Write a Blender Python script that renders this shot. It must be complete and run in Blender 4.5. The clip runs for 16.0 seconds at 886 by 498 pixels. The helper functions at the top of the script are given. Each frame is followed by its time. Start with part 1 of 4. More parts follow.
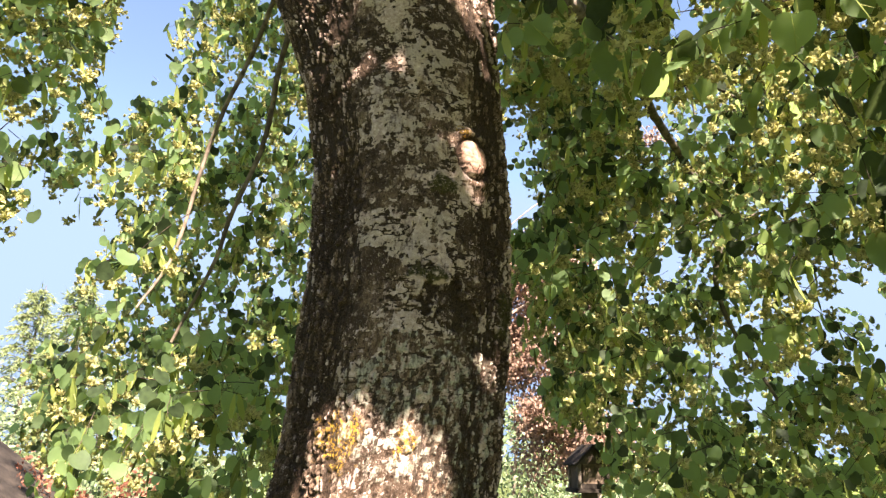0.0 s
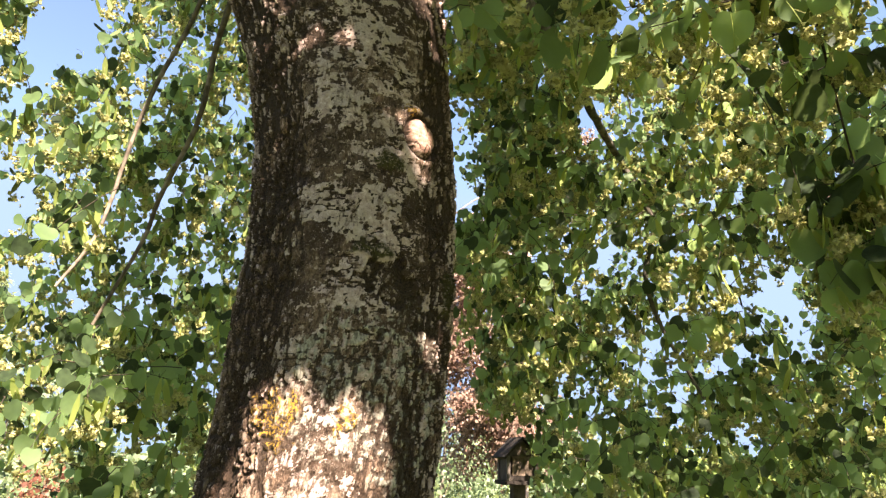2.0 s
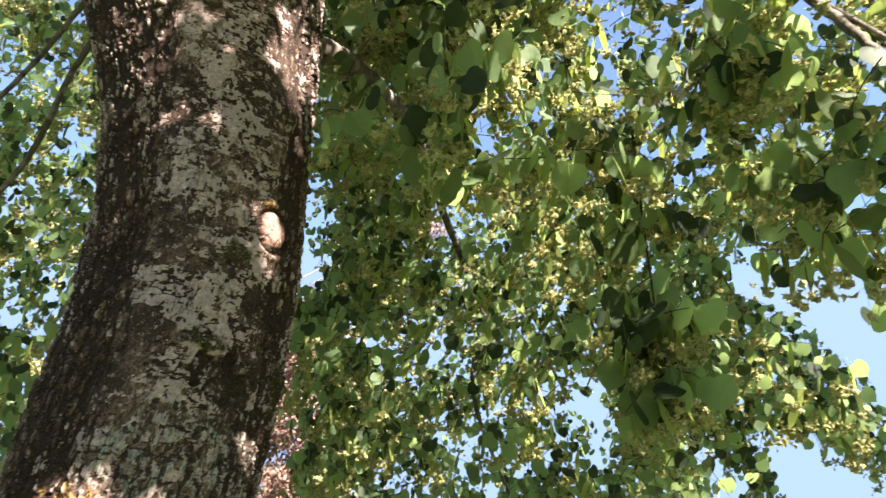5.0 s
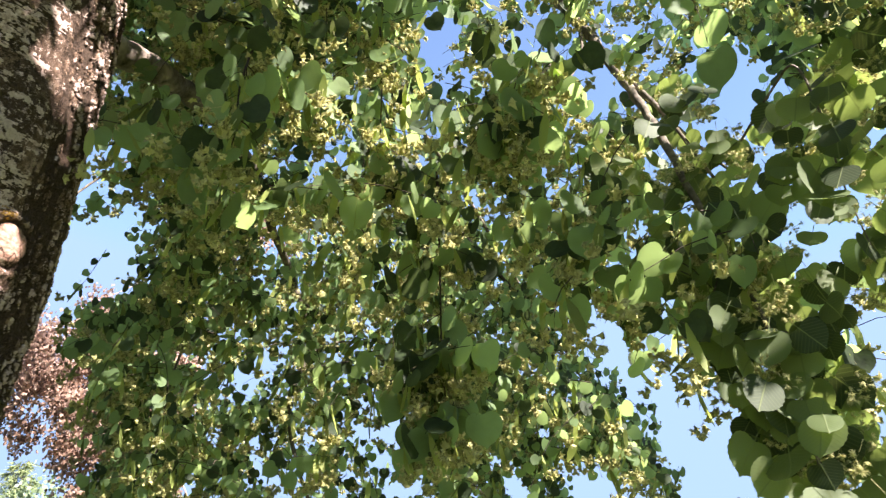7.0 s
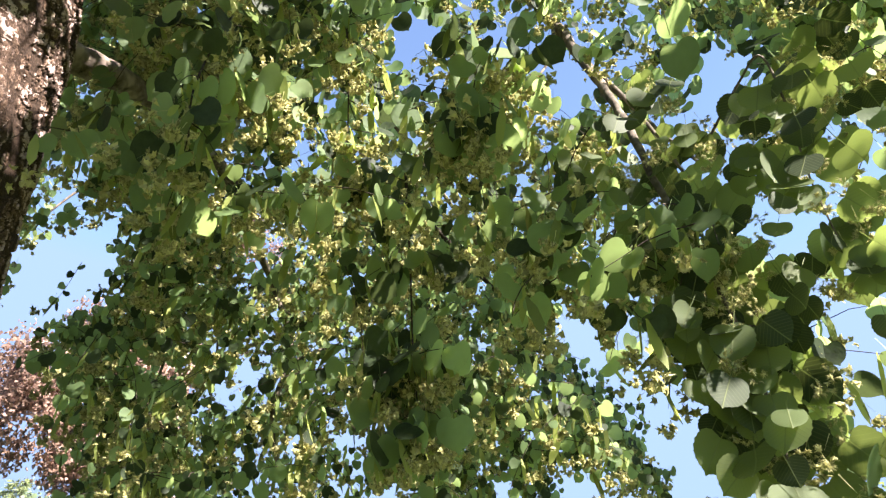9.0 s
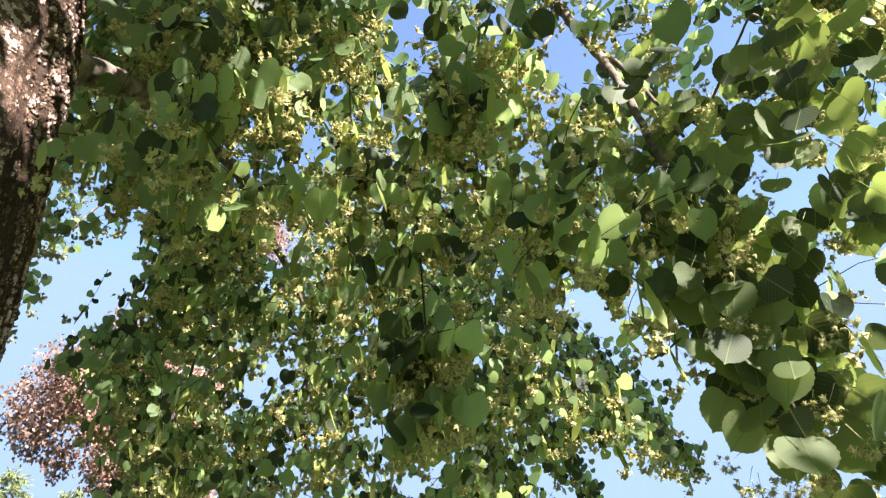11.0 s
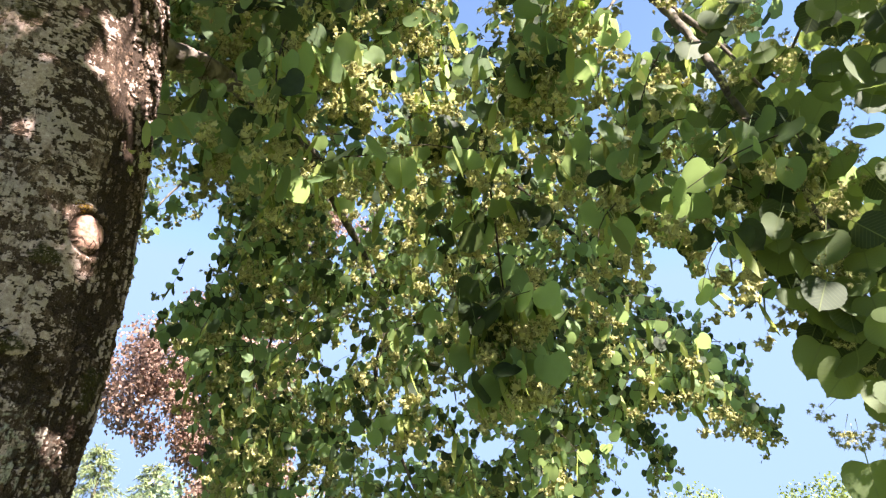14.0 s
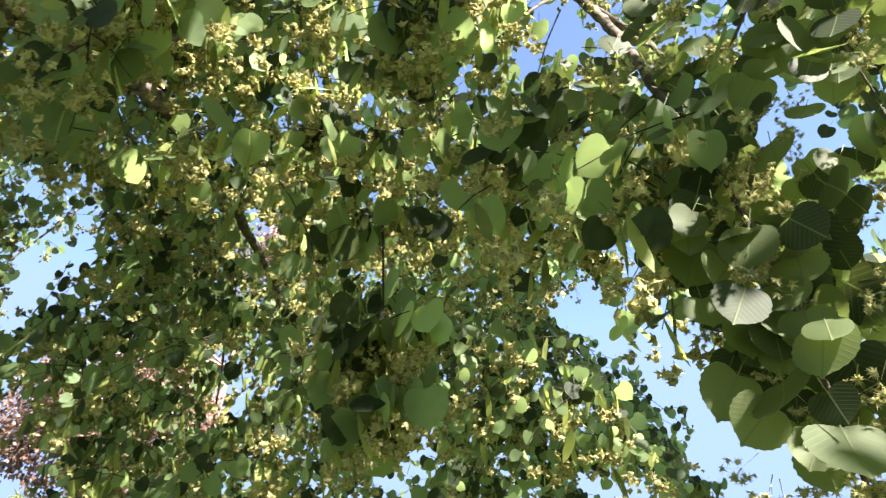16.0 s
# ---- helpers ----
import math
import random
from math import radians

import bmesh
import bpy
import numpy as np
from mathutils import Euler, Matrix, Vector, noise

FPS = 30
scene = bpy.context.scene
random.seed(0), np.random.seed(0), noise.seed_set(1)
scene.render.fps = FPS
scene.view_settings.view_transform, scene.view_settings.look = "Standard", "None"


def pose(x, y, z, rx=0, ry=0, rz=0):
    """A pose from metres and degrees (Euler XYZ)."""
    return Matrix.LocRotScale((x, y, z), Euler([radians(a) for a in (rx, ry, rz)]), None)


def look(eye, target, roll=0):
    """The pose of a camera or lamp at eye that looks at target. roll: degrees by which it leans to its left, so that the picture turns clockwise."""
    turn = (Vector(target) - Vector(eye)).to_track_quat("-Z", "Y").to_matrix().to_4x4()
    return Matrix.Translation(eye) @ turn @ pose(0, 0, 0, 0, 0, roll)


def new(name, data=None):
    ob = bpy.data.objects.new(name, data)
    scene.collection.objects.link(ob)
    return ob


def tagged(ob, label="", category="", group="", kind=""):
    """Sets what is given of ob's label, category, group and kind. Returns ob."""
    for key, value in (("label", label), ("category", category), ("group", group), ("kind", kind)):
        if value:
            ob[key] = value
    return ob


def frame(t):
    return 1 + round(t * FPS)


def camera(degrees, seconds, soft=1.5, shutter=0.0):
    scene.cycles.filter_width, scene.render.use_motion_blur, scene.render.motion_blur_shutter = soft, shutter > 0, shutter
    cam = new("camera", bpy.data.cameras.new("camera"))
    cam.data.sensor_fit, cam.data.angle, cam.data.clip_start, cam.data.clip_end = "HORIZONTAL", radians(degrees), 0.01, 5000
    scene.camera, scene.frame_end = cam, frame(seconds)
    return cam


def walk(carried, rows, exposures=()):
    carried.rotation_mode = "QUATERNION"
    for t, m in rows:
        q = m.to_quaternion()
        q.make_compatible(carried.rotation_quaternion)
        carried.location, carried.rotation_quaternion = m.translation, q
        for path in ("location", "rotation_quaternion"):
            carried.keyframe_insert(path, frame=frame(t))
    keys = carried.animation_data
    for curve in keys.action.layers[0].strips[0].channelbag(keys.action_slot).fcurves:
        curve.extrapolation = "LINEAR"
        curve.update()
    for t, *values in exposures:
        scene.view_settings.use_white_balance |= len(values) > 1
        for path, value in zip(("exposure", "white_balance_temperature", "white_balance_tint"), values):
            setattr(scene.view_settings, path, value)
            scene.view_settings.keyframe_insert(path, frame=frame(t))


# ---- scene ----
# ---------------------------------------------------------------- camera
cam = camera(67.7, 16.0, soft=1.3, shutter=0.3)
PATH = [
    (0, (0.05, 0.0, 1.558), (-0.046, 1.904, 2.165), 1.0),
    (0.5, (0.045, 0.021, 1.553), (0.006, 1.926, 2.162), 1.2),
    (1, (0.042, 0.03, 1.544), (0.06, 1.938, 2.146), 1.2),
    (1.5, (0.043, 0.02, 1.541), (0.102, 1.926, 2.145), 0.9),
    (2, (0.033, 0.021, 1.534), (0.136, 1.926, 2.135), 0.9),
    (2.5, (0.017, 0.016, 1.542), (0.154, 1.917, 2.148), 1.3),
    (3, (0.018, -0.004, 1.567), (0.209, 1.886, 2.193), 2.4),
    (3.2, (0.02, -0.009, 1.575), (0.233, 1.875, 2.214), 2.6),
    (5.3, (0.024, -0.039, 1.582), (0.673, 1.656, 2.423), 3.1),
    (5.5, (0.032, -0.043, 1.586), (0.76, 1.614, 2.435), 2.3),
    (6, (0.097, -0.09, 1.598), (0.922, 1.516, 2.459), 2.3),
    (6.5, (0.144, -0.123, 1.604), (0.988, 1.467, 2.476), 2.9),
    (7, (0.183, -0.142, 1.613), (1.058, 1.422, 2.5), 3.4),
    (7.5, (0.234, -0.168, 1.605), (1.138, 1.373, 2.503), 3.6),
    (8, (0.25, -0.172, 1.606), (1.173, 1.359, 2.503), 3.1),
    (8.5, (0.244, -0.154, 1.611), (1.167, 1.379, 2.505), 2.4),
    (9, (0.259, -0.153, 1.621), (1.137, 1.401, 2.522), 1.8),
    (9.2, (0.273, -0.156, 1.619), (1.127, 1.406, 2.53), 1.7),
    (11.3, (0.303, -0.179, 1.574), (1.114, 1.424, 2.452), -0.8),
    (11.5, (0.296, -0.168, 1.566), (1.116, 1.436, 2.435), -1.1),
    (12, (0.293, -0.19, 1.558), (1.101, 1.432, 2.404), -0.3),
    (12.5, (0.27, -0.167, 1.549), (1.049, 1.479, 2.376), -0.0),
    (13, (0.275, -0.151, 1.542), (1.022, 1.518, 2.353), 0.3),
    (13.5, (0.262, -0.147, 1.543), (0.983, 1.535, 2.349), -0.3),
    (14, (0.243, -0.174, 1.545), (0.914, 1.521, 2.366), -0.2),
    (14.5, (0.264, -0.158, 1.551), (0.916, 1.52, 2.422), 0.7),
    (15, (0.342, -0.135, 1.555), (0.983, 1.534, 2.45), 2.4),
    (15.5, (0.476, -0.03, 1.559), (1.135, 1.604, 2.506), 3.2),
    (16, (0.554, 0.028, 1.57), (1.274, 1.611, 2.557), 2.3),
]
walk(cam, [(t, look(eye, target, roll)) for t, eye, target, roll in PATH],
     exposures=[(0.0, 2.82, 7350, 16), (3.0, 2.8, 7300, 16), (5.5, 2.76, 6550, 16), (9.0, 2.72, 6550, 17), (16.0, 2.8, 6550, 17)])

# ---------------------------------------------------------------- daylight
SUN_AZ, SUN_EL = 152.0, 51.0     # degrees clockwise from +y, and above the horizon
world = bpy.data.worlds.new("sky")
scene.world = world
world.use_nodes = True
wn = world.node_tree
sky = wn.nodes.new("ShaderNodeTexSky")
sky.sky_type, sky.sun_disc = "NISHITA", False
sky.sun_elevation, sky.sun_rotation = radians(SUN_EL), radians(SUN_AZ)
sky.altitude, sky.air_density, sky.dust_density, sky.ozone_density = 400.0, 1.0, 0.06, 1.6
wn.nodes["Background"].inputs["Strength"].default_value = 0.058
haze = wn.nodes.new("ShaderNodeMix")      # a clear day: no white glare low over the horizon
haze.data_type, haze.blend_type = "RGBA", "DARKEN"
haze.inputs[0].default_value, haze.inputs[7].default_value = 1.0, (1.4, 2.1, 3.45, 1)
wn.links.new(sky.outputs["Color"], haze.inputs[6])
wn.links.new(haze.outputs[2], wn.nodes["Background"].inputs["Color"])
TO_SUN = Vector((math.sin(radians(SUN_AZ)) * math.cos(radians(SUN_EL)), math.cos(radians(SUN_AZ)) * math.cos(radians(SUN_EL)), math.sin(radians(SUN_EL))))
sun = new("sun", bpy.data.lights.new("sun", "SUN"))
sun.data.energy, sun.data.angle, sun.data.color = 4.7, radians(0.53), (1.0, 0.95, 0.87)
sun.matrix_world = look(TO_SUN * 30, (0, 0, 0))


# ---------------------------------------------------------------- materials
def material(name):
    m = bpy.data.materials.new(name)
    m.use_nodes = True
    nt = m.node_tree
    nt.nodes.clear()
    out = nt.nodes.new("ShaderNodeOutputMaterial")
    return m, nt, out


def node(nt, kind, **sockets):
    n = nt.nodes.new(kind)
    for key, value in sockets.items():
        n.inputs[key.replace("_", " ")].default_value = value
    return n


def ramp(nt, source, *stops):
    n = nt.nodes.new("ShaderNodeValToRGB")
    els = n.color_ramp.elements
    while len(els) < len(stops):
        els.new(0.5)
    for e, (at, colour) in zip(els, stops):
        e.position, e.color = at, (*colour, 1) if len(colour) == 3 else colour
    nt.links.new(source, n.inputs["Fac"])
    return n.outputs["Color"]


def mixed(nt, fac, a, b, blend="MIX"):
    n = nt.nodes.new("ShaderNodeMix")
    n.data_type, n.blend_type = "RGBA", blend
    for socket, value in ((n.inputs[0], fac), (n.inputs[6], a), (n.inputs[7], b)):
        if hasattr(value, "is_linked"):
            nt.links.new(value, socket)
        elif isinstance(value, (int, float)):
            socket.default_value = value
        else:
            socket.default_value = (*value, 1)
    return n.outputs[2]


def noise_of(nt, scale, detail=4.0, rough=0.6, stretch=None):
    co = nt.nodes.new("ShaderNodeTexCoord")
    n = node(nt, "ShaderNodeTexNoise", Scale=scale, Detail=detail, Roughness=rough)
    source = co.outputs["Object"]
    if stretch:
        mp = nt.nodes.new("ShaderNodeMapping")
        mp.inputs["Scale"].default_value = stretch
        nt.links.new(source, mp.inputs["Vector"])
        source = mp.outputs["Vector"]
    nt.links.new(source, n.inputs["Vector"])
    return n.outputs["Fac"]


def relief(nt, height, strength, distance):
    b = node(nt, "ShaderNodeBump", Strength=strength, Distance=distance)
    nt.links.new(height, b.inputs["Height"])
    return b.outputs["Normal"]


def surface(nt, out, colour, rough=0.85, normal=None, spec=0.3, through_colour=None, share=0.45):
    p = node(nt, "ShaderNodeBsdfPrincipled", Roughness=rough)
    p.inputs["Specular IOR Level"].default_value = spec
    if hasattr(colour, "is_linked"):
        nt.links.new(colour, p.inputs["Base Color"])
    else:
        p.inputs["Base Color"].default_value = (*colour, 1)
    if normal:
        nt.links.new(normal, p.inputs["Normal"])
    shader = p.outputs["BSDF"]
    if through_colour is not None:
        tr = nt.nodes.new("ShaderNodeBsdfTranslucent")
        nt.links.new(through_colour, tr.inputs["Color"])
        mx = nt.nodes.new("ShaderNodeMixShader")
        mx.inputs["Fac"].default_value = share
        nt.links.new(shader, mx.inputs[1])
        nt.links.new(tr.outputs["BSDF"], mx.inputs[2])
        shader = mx.outputs["Shader"]
    nt.links.new(shader, out.inputs["Surface"])


def calc(nt, operation, *values):
    n = nt.nodes.new("ShaderNodeMath")
    n.operation = operation
    for socket, value in zip(n.inputs, values):
        if hasattr(value, "is_linked"):
            nt.links.new(value, socket)
        else:
            socket.default_value = value
    return n.outputs[0]


def attribute(nt, name):
    a = nt.nodes.new("ShaderNodeAttribute")
    a.attribute_name = name
    return a.outputs["Fac"]


def leaf_material(name, dark, mid, light, glow, single=False, share=0.45, rough=0.5):
    """Leaves: every leaf its own shade, light shining through."""
    m, nt, out = material(name)
    if single:
        rnd = nt.nodes.new("ShaderNodeObjectInfo").outputs["Random"]
    else:
        rnd = nt.nodes.new("ShaderNodeNewGeometry").outputs["Random Per Island"]
    # in the lime foliage the near-black share stands in for shadow among leaves
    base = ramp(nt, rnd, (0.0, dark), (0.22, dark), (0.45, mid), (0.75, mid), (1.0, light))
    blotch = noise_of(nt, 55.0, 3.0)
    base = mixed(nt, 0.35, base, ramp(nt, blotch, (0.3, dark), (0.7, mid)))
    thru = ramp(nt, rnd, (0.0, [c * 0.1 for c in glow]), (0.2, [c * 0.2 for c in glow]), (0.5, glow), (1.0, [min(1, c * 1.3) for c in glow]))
    veins = noise_of(nt, 160.0, 2.0)
    if single:
        # side veins that run obliquely off the midrib
        sep = nt.nodes.new("ShaderNodeSeparateXYZ")
        nt.links.new(nt.nodes.new("ShaderNodeTexCoord").outputs["Object"], sep.inputs[0])
        out_from_rib = calc(nt, "ABSOLUTE", sep.outputs["X"])
        along = calc(nt, "MULTIPLY_ADD", out_from_rib, -0.75, sep.outputs["Y"])
        wave = calc(nt, "SINE", calc(nt, "MULTIPLY", along, 52.0))
        lines = ramp(nt, calc(nt, "MULTIPLY_ADD", wave, 0.5, 0.5), (0.8, (0, 0, 0)), (1.0, (0.2, 0.2, 0.2)))
        rib = ramp(nt, out_from_rib, (0.008, (0.75, 0.75, 0.75)), (0.022, (0, 0, 0)))
        veins = mixed(nt, 1.0, lines, rib, "LIGHTEN")
        base = mixed(nt, veins, base, light)
        thru = mixed(nt, veins, thru, [c * 0.5 for c in glow])
    surface(nt, out, base, rough, relief(nt, veins, 0.3, 0.002), 0.25, thru, share)
    return m


def bark_material():
    """Old lime bark: brown plates and dark fissures under crusts of grey-green lichen, tufts of yellow lichen and dark moss."""
    m, nt, out = material("lime_bark")
    grain = noise_of(nt, 260.0, 3.0, 0.65, (1, 1, 0.35))
    broad = noise_of(nt, 9.0, 4.0)
    bark = mixed(nt, 0.55, ramp(nt, attribute(nt, "plate"), (0.0, (0.035, 0.019, 0.012)), (0.5, (0.15, 0.085, 0.055)), (1.0, (0.42, 0.29, 0.22))),
                 ramp(nt, grain, (0.36, (0.03, 0.017, 0.011)), (0.68, (0.3, 0.2, 0.145))))
    # palest plates, with the low front patch lightened as if sunlit
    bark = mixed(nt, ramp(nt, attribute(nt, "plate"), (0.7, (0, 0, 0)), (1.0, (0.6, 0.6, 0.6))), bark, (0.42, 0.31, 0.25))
    bark = mixed(nt, ramp(nt, broad, (0.45, (0, 0, 0)), (0.56, (0.9, 0.9, 0.9))), bark, (0.04, 0.022, 0.014))
    crust = ramp(nt, noise_of(nt, 120.0, 4.0, 0.7), (0.3, (0.26, 0.172, 0.144)), (0.55, (0.47, 0.345, 0.31)), (0.72, (0.7, 0.54, 0.49)))
    crust = mixed(nt, ramp(nt, noise_of(nt, 17.0, 2.0), (0.45, (0, 0, 0)), (0.65, (0.6, 0.6, 0.6))), crust, (0.35, 0.275, 0.235))
    speck = noise_of(nt, 520.0, 3.0, 0.7, (1, 1, 0.7))
    bark = mixed(nt, ramp(nt, speck, (0.4, (0.45, 0.45, 0.45)), (0.52, (0, 0, 0))), bark, (0.03, 0.018, 0.012))
    bark = mixed(nt, ramp(nt, speck, (0.56, (0, 0, 0)), (0.66, (0.6, 0.6, 0.6))), bark, (0.2, 0.165, 0.13))
    crust = mixed(nt, ramp(nt, speck, (0.34, (0.6, 0.6, 0.6)), (0.42, (0, 0, 0))), crust, (0.05, 0.042, 0.032))
    def crisp(name, amount, scale, lo, hi, top=1.0):
        """A mask with a sharp, frayed edge."""
        n = nt.nodes.new("ShaderNodeMath")
        n.operation, n.inputs[1].default_value = "MULTIPLY_ADD", amount
        nt.links.new(noise_of(nt, scale, 4.0, 0.75), n.inputs[0])
        nt.links.new(attribute(nt, name), n.inputs[2])
        return ramp(nt, n.outputs[0], (lo + amount * 0.5, (0, 0, 0)), (hi + amount * 0.5, (top, top, top)))
    # small flecks of young lichen all over
    bark = mixed(nt, ramp(nt, noise_of(nt, 105.0, 5.0, 0.7, (1, 1, 0.75)), (0.575, (0, 0, 0)), (0.6, (0.7, 0.7, 0.7))), bark, crust)
    bark = mixed(nt, ramp(nt, noise_of(nt, 150.0, 4.0, 0.7, (1, 1, 0.5)), (0.4, (0.7, 0.7, 0.7)), (0.45, (0, 0, 0))), bark, (0.04, 0.023, 0.015))
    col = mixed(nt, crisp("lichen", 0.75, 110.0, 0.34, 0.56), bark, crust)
    def broken(name, lo, hi):
        """A patch's mask broken up into small tufts."""
        n = nt.nodes.new("ShaderNodeMath")
        n.operation = "MULTIPLY"
        nt.links.new(attribute(nt, name), n.inputs[0])
        nt.links.new(ramp(nt, noise_of(nt, 240.0, 4.0, 0.7), (lo, (0, 0, 0)), (hi, (1, 1, 1))), n.inputs[1])
        return n.outputs[0]
    col = mixed(nt, attribute(nt, "frill"), col, ramp(nt, grain, (0.35, (0.13, 0.115, 0.09)), (0.65, (0.47, 0.42, 0.35))))
    col = mixed(nt, attribute(nt, "rind"), col, ramp(nt, noise_of(nt, 70.0, 5.0, 0.7), (0.32, (0.12, 0.055, 0.038)), (0.5, (0.33, 0.19, 0.145)), (0.7, (0.52, 0.34, 0.28))))
    # dark cracks and pits, with cavity shade put into their colour
    col = mixed(nt, crisp("crack", 0.8, 330.0, 0.34, 0.56, 0.9), col, ramp(nt, speck, (0.4, (0.009, 0.006, 0.004)), (0.62, (0.055, 0.033, 0.022))))
    col = mixed(nt, broken("moss", 0.36, 0.46), col, ramp(nt, grain, (0.3, (0.014, 0.013, 0.006)), (0.7, (0.075, 0.062, 0.022))))
    col = mixed(nt, broken("gold", 0.49, 0.57), col, ramp(nt, grain, (0.3, (0.15, 0.075, 0.012)), (0.7, (0.42, 0.25, 0.035))))
    rough = mixed(nt, 0.5, grain, speck)
    surface(nt, out, col, 0.92, relief(nt, rough, 0.9, 0.004), 0.15)
    return m


def plain_bark(name, dark, light, scale=60.0):
    m, nt, out = material(name)
    g = noise_of(nt, scale, 5.0, 0.65, (1, 1, 0.4))
    col = ramp(nt, g, (0.3, dark), (0.7, light))
    col = mixed(nt, ramp(nt, noise_of(nt, scale * 0.3, 3.0), (0.5, (0, 0, 0)), (0.62, (0.7, 0.7, 0.7))), col, [min(1.0, c * 1.5) for c in light])
    surface(nt, out, col, 0.9, relief(nt, g, 0.7, 0.004), 0.2)
    return m


def wood_material(name, dark, light):
    m, nt, out = material(name)
    g = noise_of(nt, 30.0, 6.0, 0.7, (1, 8, 1))
    w = noise_of(nt, 7.0, 3.0)
    col = mixed(nt, 0.45, ramp(nt, g, (0.35, dark), (0.65, light)), ramp(nt, w, (0.4, dark), (0.65, light)))
    surface(nt, out, col, 0.9, relief(nt, g, 0.6, 0.004), 0.15)
    return m


def ground_material():
    m, nt, out = material("lawn")
    a, b = noise_of(nt, 0.35, 5.0), noise_of(nt, 14.0, 5.0)
    col = mixed(nt, 0.5, ramp(nt, a, (0.35, (0.04, 0.058, 0.018)), (0.6, (0.075, 0.088, 0.03)), (0.75, (0.11, 0.1, 0.045))),
                ramp(nt, b, (0.35, (0.032, 0.052, 0.014)), (0.7, (0.12, 0.14, 0.045))))
    surface(nt, out, col, 0.95, relief(nt, b, 1.0, 0.04), 0.1)
    return m


MAT = {
    "bark": bark_material(),
    "limb": plain_bark("limb_bark", (0.035, 0.027, 0.02), (0.17, 0.14, 0.11)),
    "pale_limb": plain_bark("pale_limb_bark", (0.05, 0.036, 0.026), (0.2, 0.155, 0.12)),
    "lichen_limb": plain_bark("lichen_limb_bark", (0.025, 0.017, 0.012), (0.3, 0.24, 0.2), 34.0),
    "twig": plain_bark("twig_bark", (0.018, 0.013, 0.01), (0.06, 0.043, 0.033), 200.0),
    # first tone is near black: shade between the leaves put into the colour
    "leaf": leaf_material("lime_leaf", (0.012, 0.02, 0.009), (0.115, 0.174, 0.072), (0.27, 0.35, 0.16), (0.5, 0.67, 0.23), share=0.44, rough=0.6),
    # duller than lime_leaf, less light through: the bough's shade is in the colour
    "near_leaf": leaf_material("near_lime_leaf", (0.032, 0.05, 0.02), (0.088, 0.12, 0.045), (0.18, 0.21, 0.08), (0.37, 0.46, 0.11), single=True, share=0.4, rough=0.6),
    "bract": leaf_material("bract", (0.16, 0.2, 0.05), (0.24, 0.28, 0.08), (0.36, 0.38, 0.13), (0.5, 0.56, 0.14), share=0.5, rough=0.6),
    "blossom": leaf_material("blossom", (0.34, 0.33, 0.13), (0.54, 0.5, 0.24), (0.74, 0.68, 0.4), (0.6, 0.56, 0.25), share=0.4, rough=0.8),
    "copper": leaf_material("copper_leaf", (0.15, 0.085, 0.065), (0.34, 0.22, 0.17), (0.5, 0.36, 0.29), (0.46, 0.31, 0.24), share=0.4),
    "copper_bark": plain_bark("pink_bark", (0.22, 0.14, 0.11), (0.46, 0.34, 0.28), 20.0),
    "needle": leaf_material("needles", (0.14, 0.18, 0.08), (0.27, 0.32, 0.15), (0.42, 0.46, 0.24), (0.4, 0.46, 0.18), share=0.35),
    "shrub": leaf_material("shrub_leaf", (0.1, 0.14, 0.04), (0.2, 0.25, 0.07), (0.34, 0.38, 0.12), (0.35, 0.42, 0.1), share=0.35),
    "pale_shrub": leaf_material("pale_shrub_leaf", (0.12, 0.17, 0.09), (0.24, 0.3, 0.17), (0.4, 0.46, 0.3), (0.32, 0.4, 0.2), share=0.35),
    "red_shrub": leaf_material("red_shrub_leaf", (0.16, 0.06, 0.04), (0.34, 0.14, 0.09), (0.5, 0.25, 0.17), (0.45, 0.2, 0.12), share=0.35),
    "board": wood_material("weathered_board", (0.03, 0.022, 0.017), (0.14, 0.105, 0.08)),
    "dark_board": wood_material("dark_roof_board", (0.012, 0.01, 0.009), (0.06, 0.046, 0.038)),
    "pale_board": wood_material("pale_board", (0.06, 0.048, 0.04), (0.24, 0.195, 0.165)),
    "grey_board": wood_material("grey_board", (0.09, 0.095, 0.085), (0.24, 0.25, 0.22)),
    "bark_board": plain_bark("bark_board", (0.015, 0.011, 0.008), (0.19, 0.135, 0.1), 38.0),
    "ground": ground_material(),
}


# ---------------------------------------------------------------- building helpers
def world_of(ob):
    m = ob.matrix_parent_inverse @ ob.matrix_basis
    return world_of(ob.parent) @ m if ob.parent else ob.matrix_basis.copy()


def attach(ob, parent):
    if parent:
        ob.parent = parent
        ob.matrix_parent_inverse = world_of(parent).inverted()
    return ob


def mesh_of(name, verts, faces, mat, smooth=True):
    me = bpy.data.meshes.new(name)
    me.from_pydata([tuple(v) for v in verts], [], faces)
    me.materials.append(mat)
    me.polygons.foreach_set("use_smooth", [smooth] * len(me.polygons))
    me.update()
    return me


def part(name, bm, mat, parent=None, label="", smooth=False):
    me = bpy.data.meshes.new(name)
    bm.to_mesh(me)
    bm.free()
    me.materials.append(mat)
    me.polygons.foreach_set("use_smooth", [smooth] * len(me.polygons))
    return tagged(attach(new(name, me), parent), label)


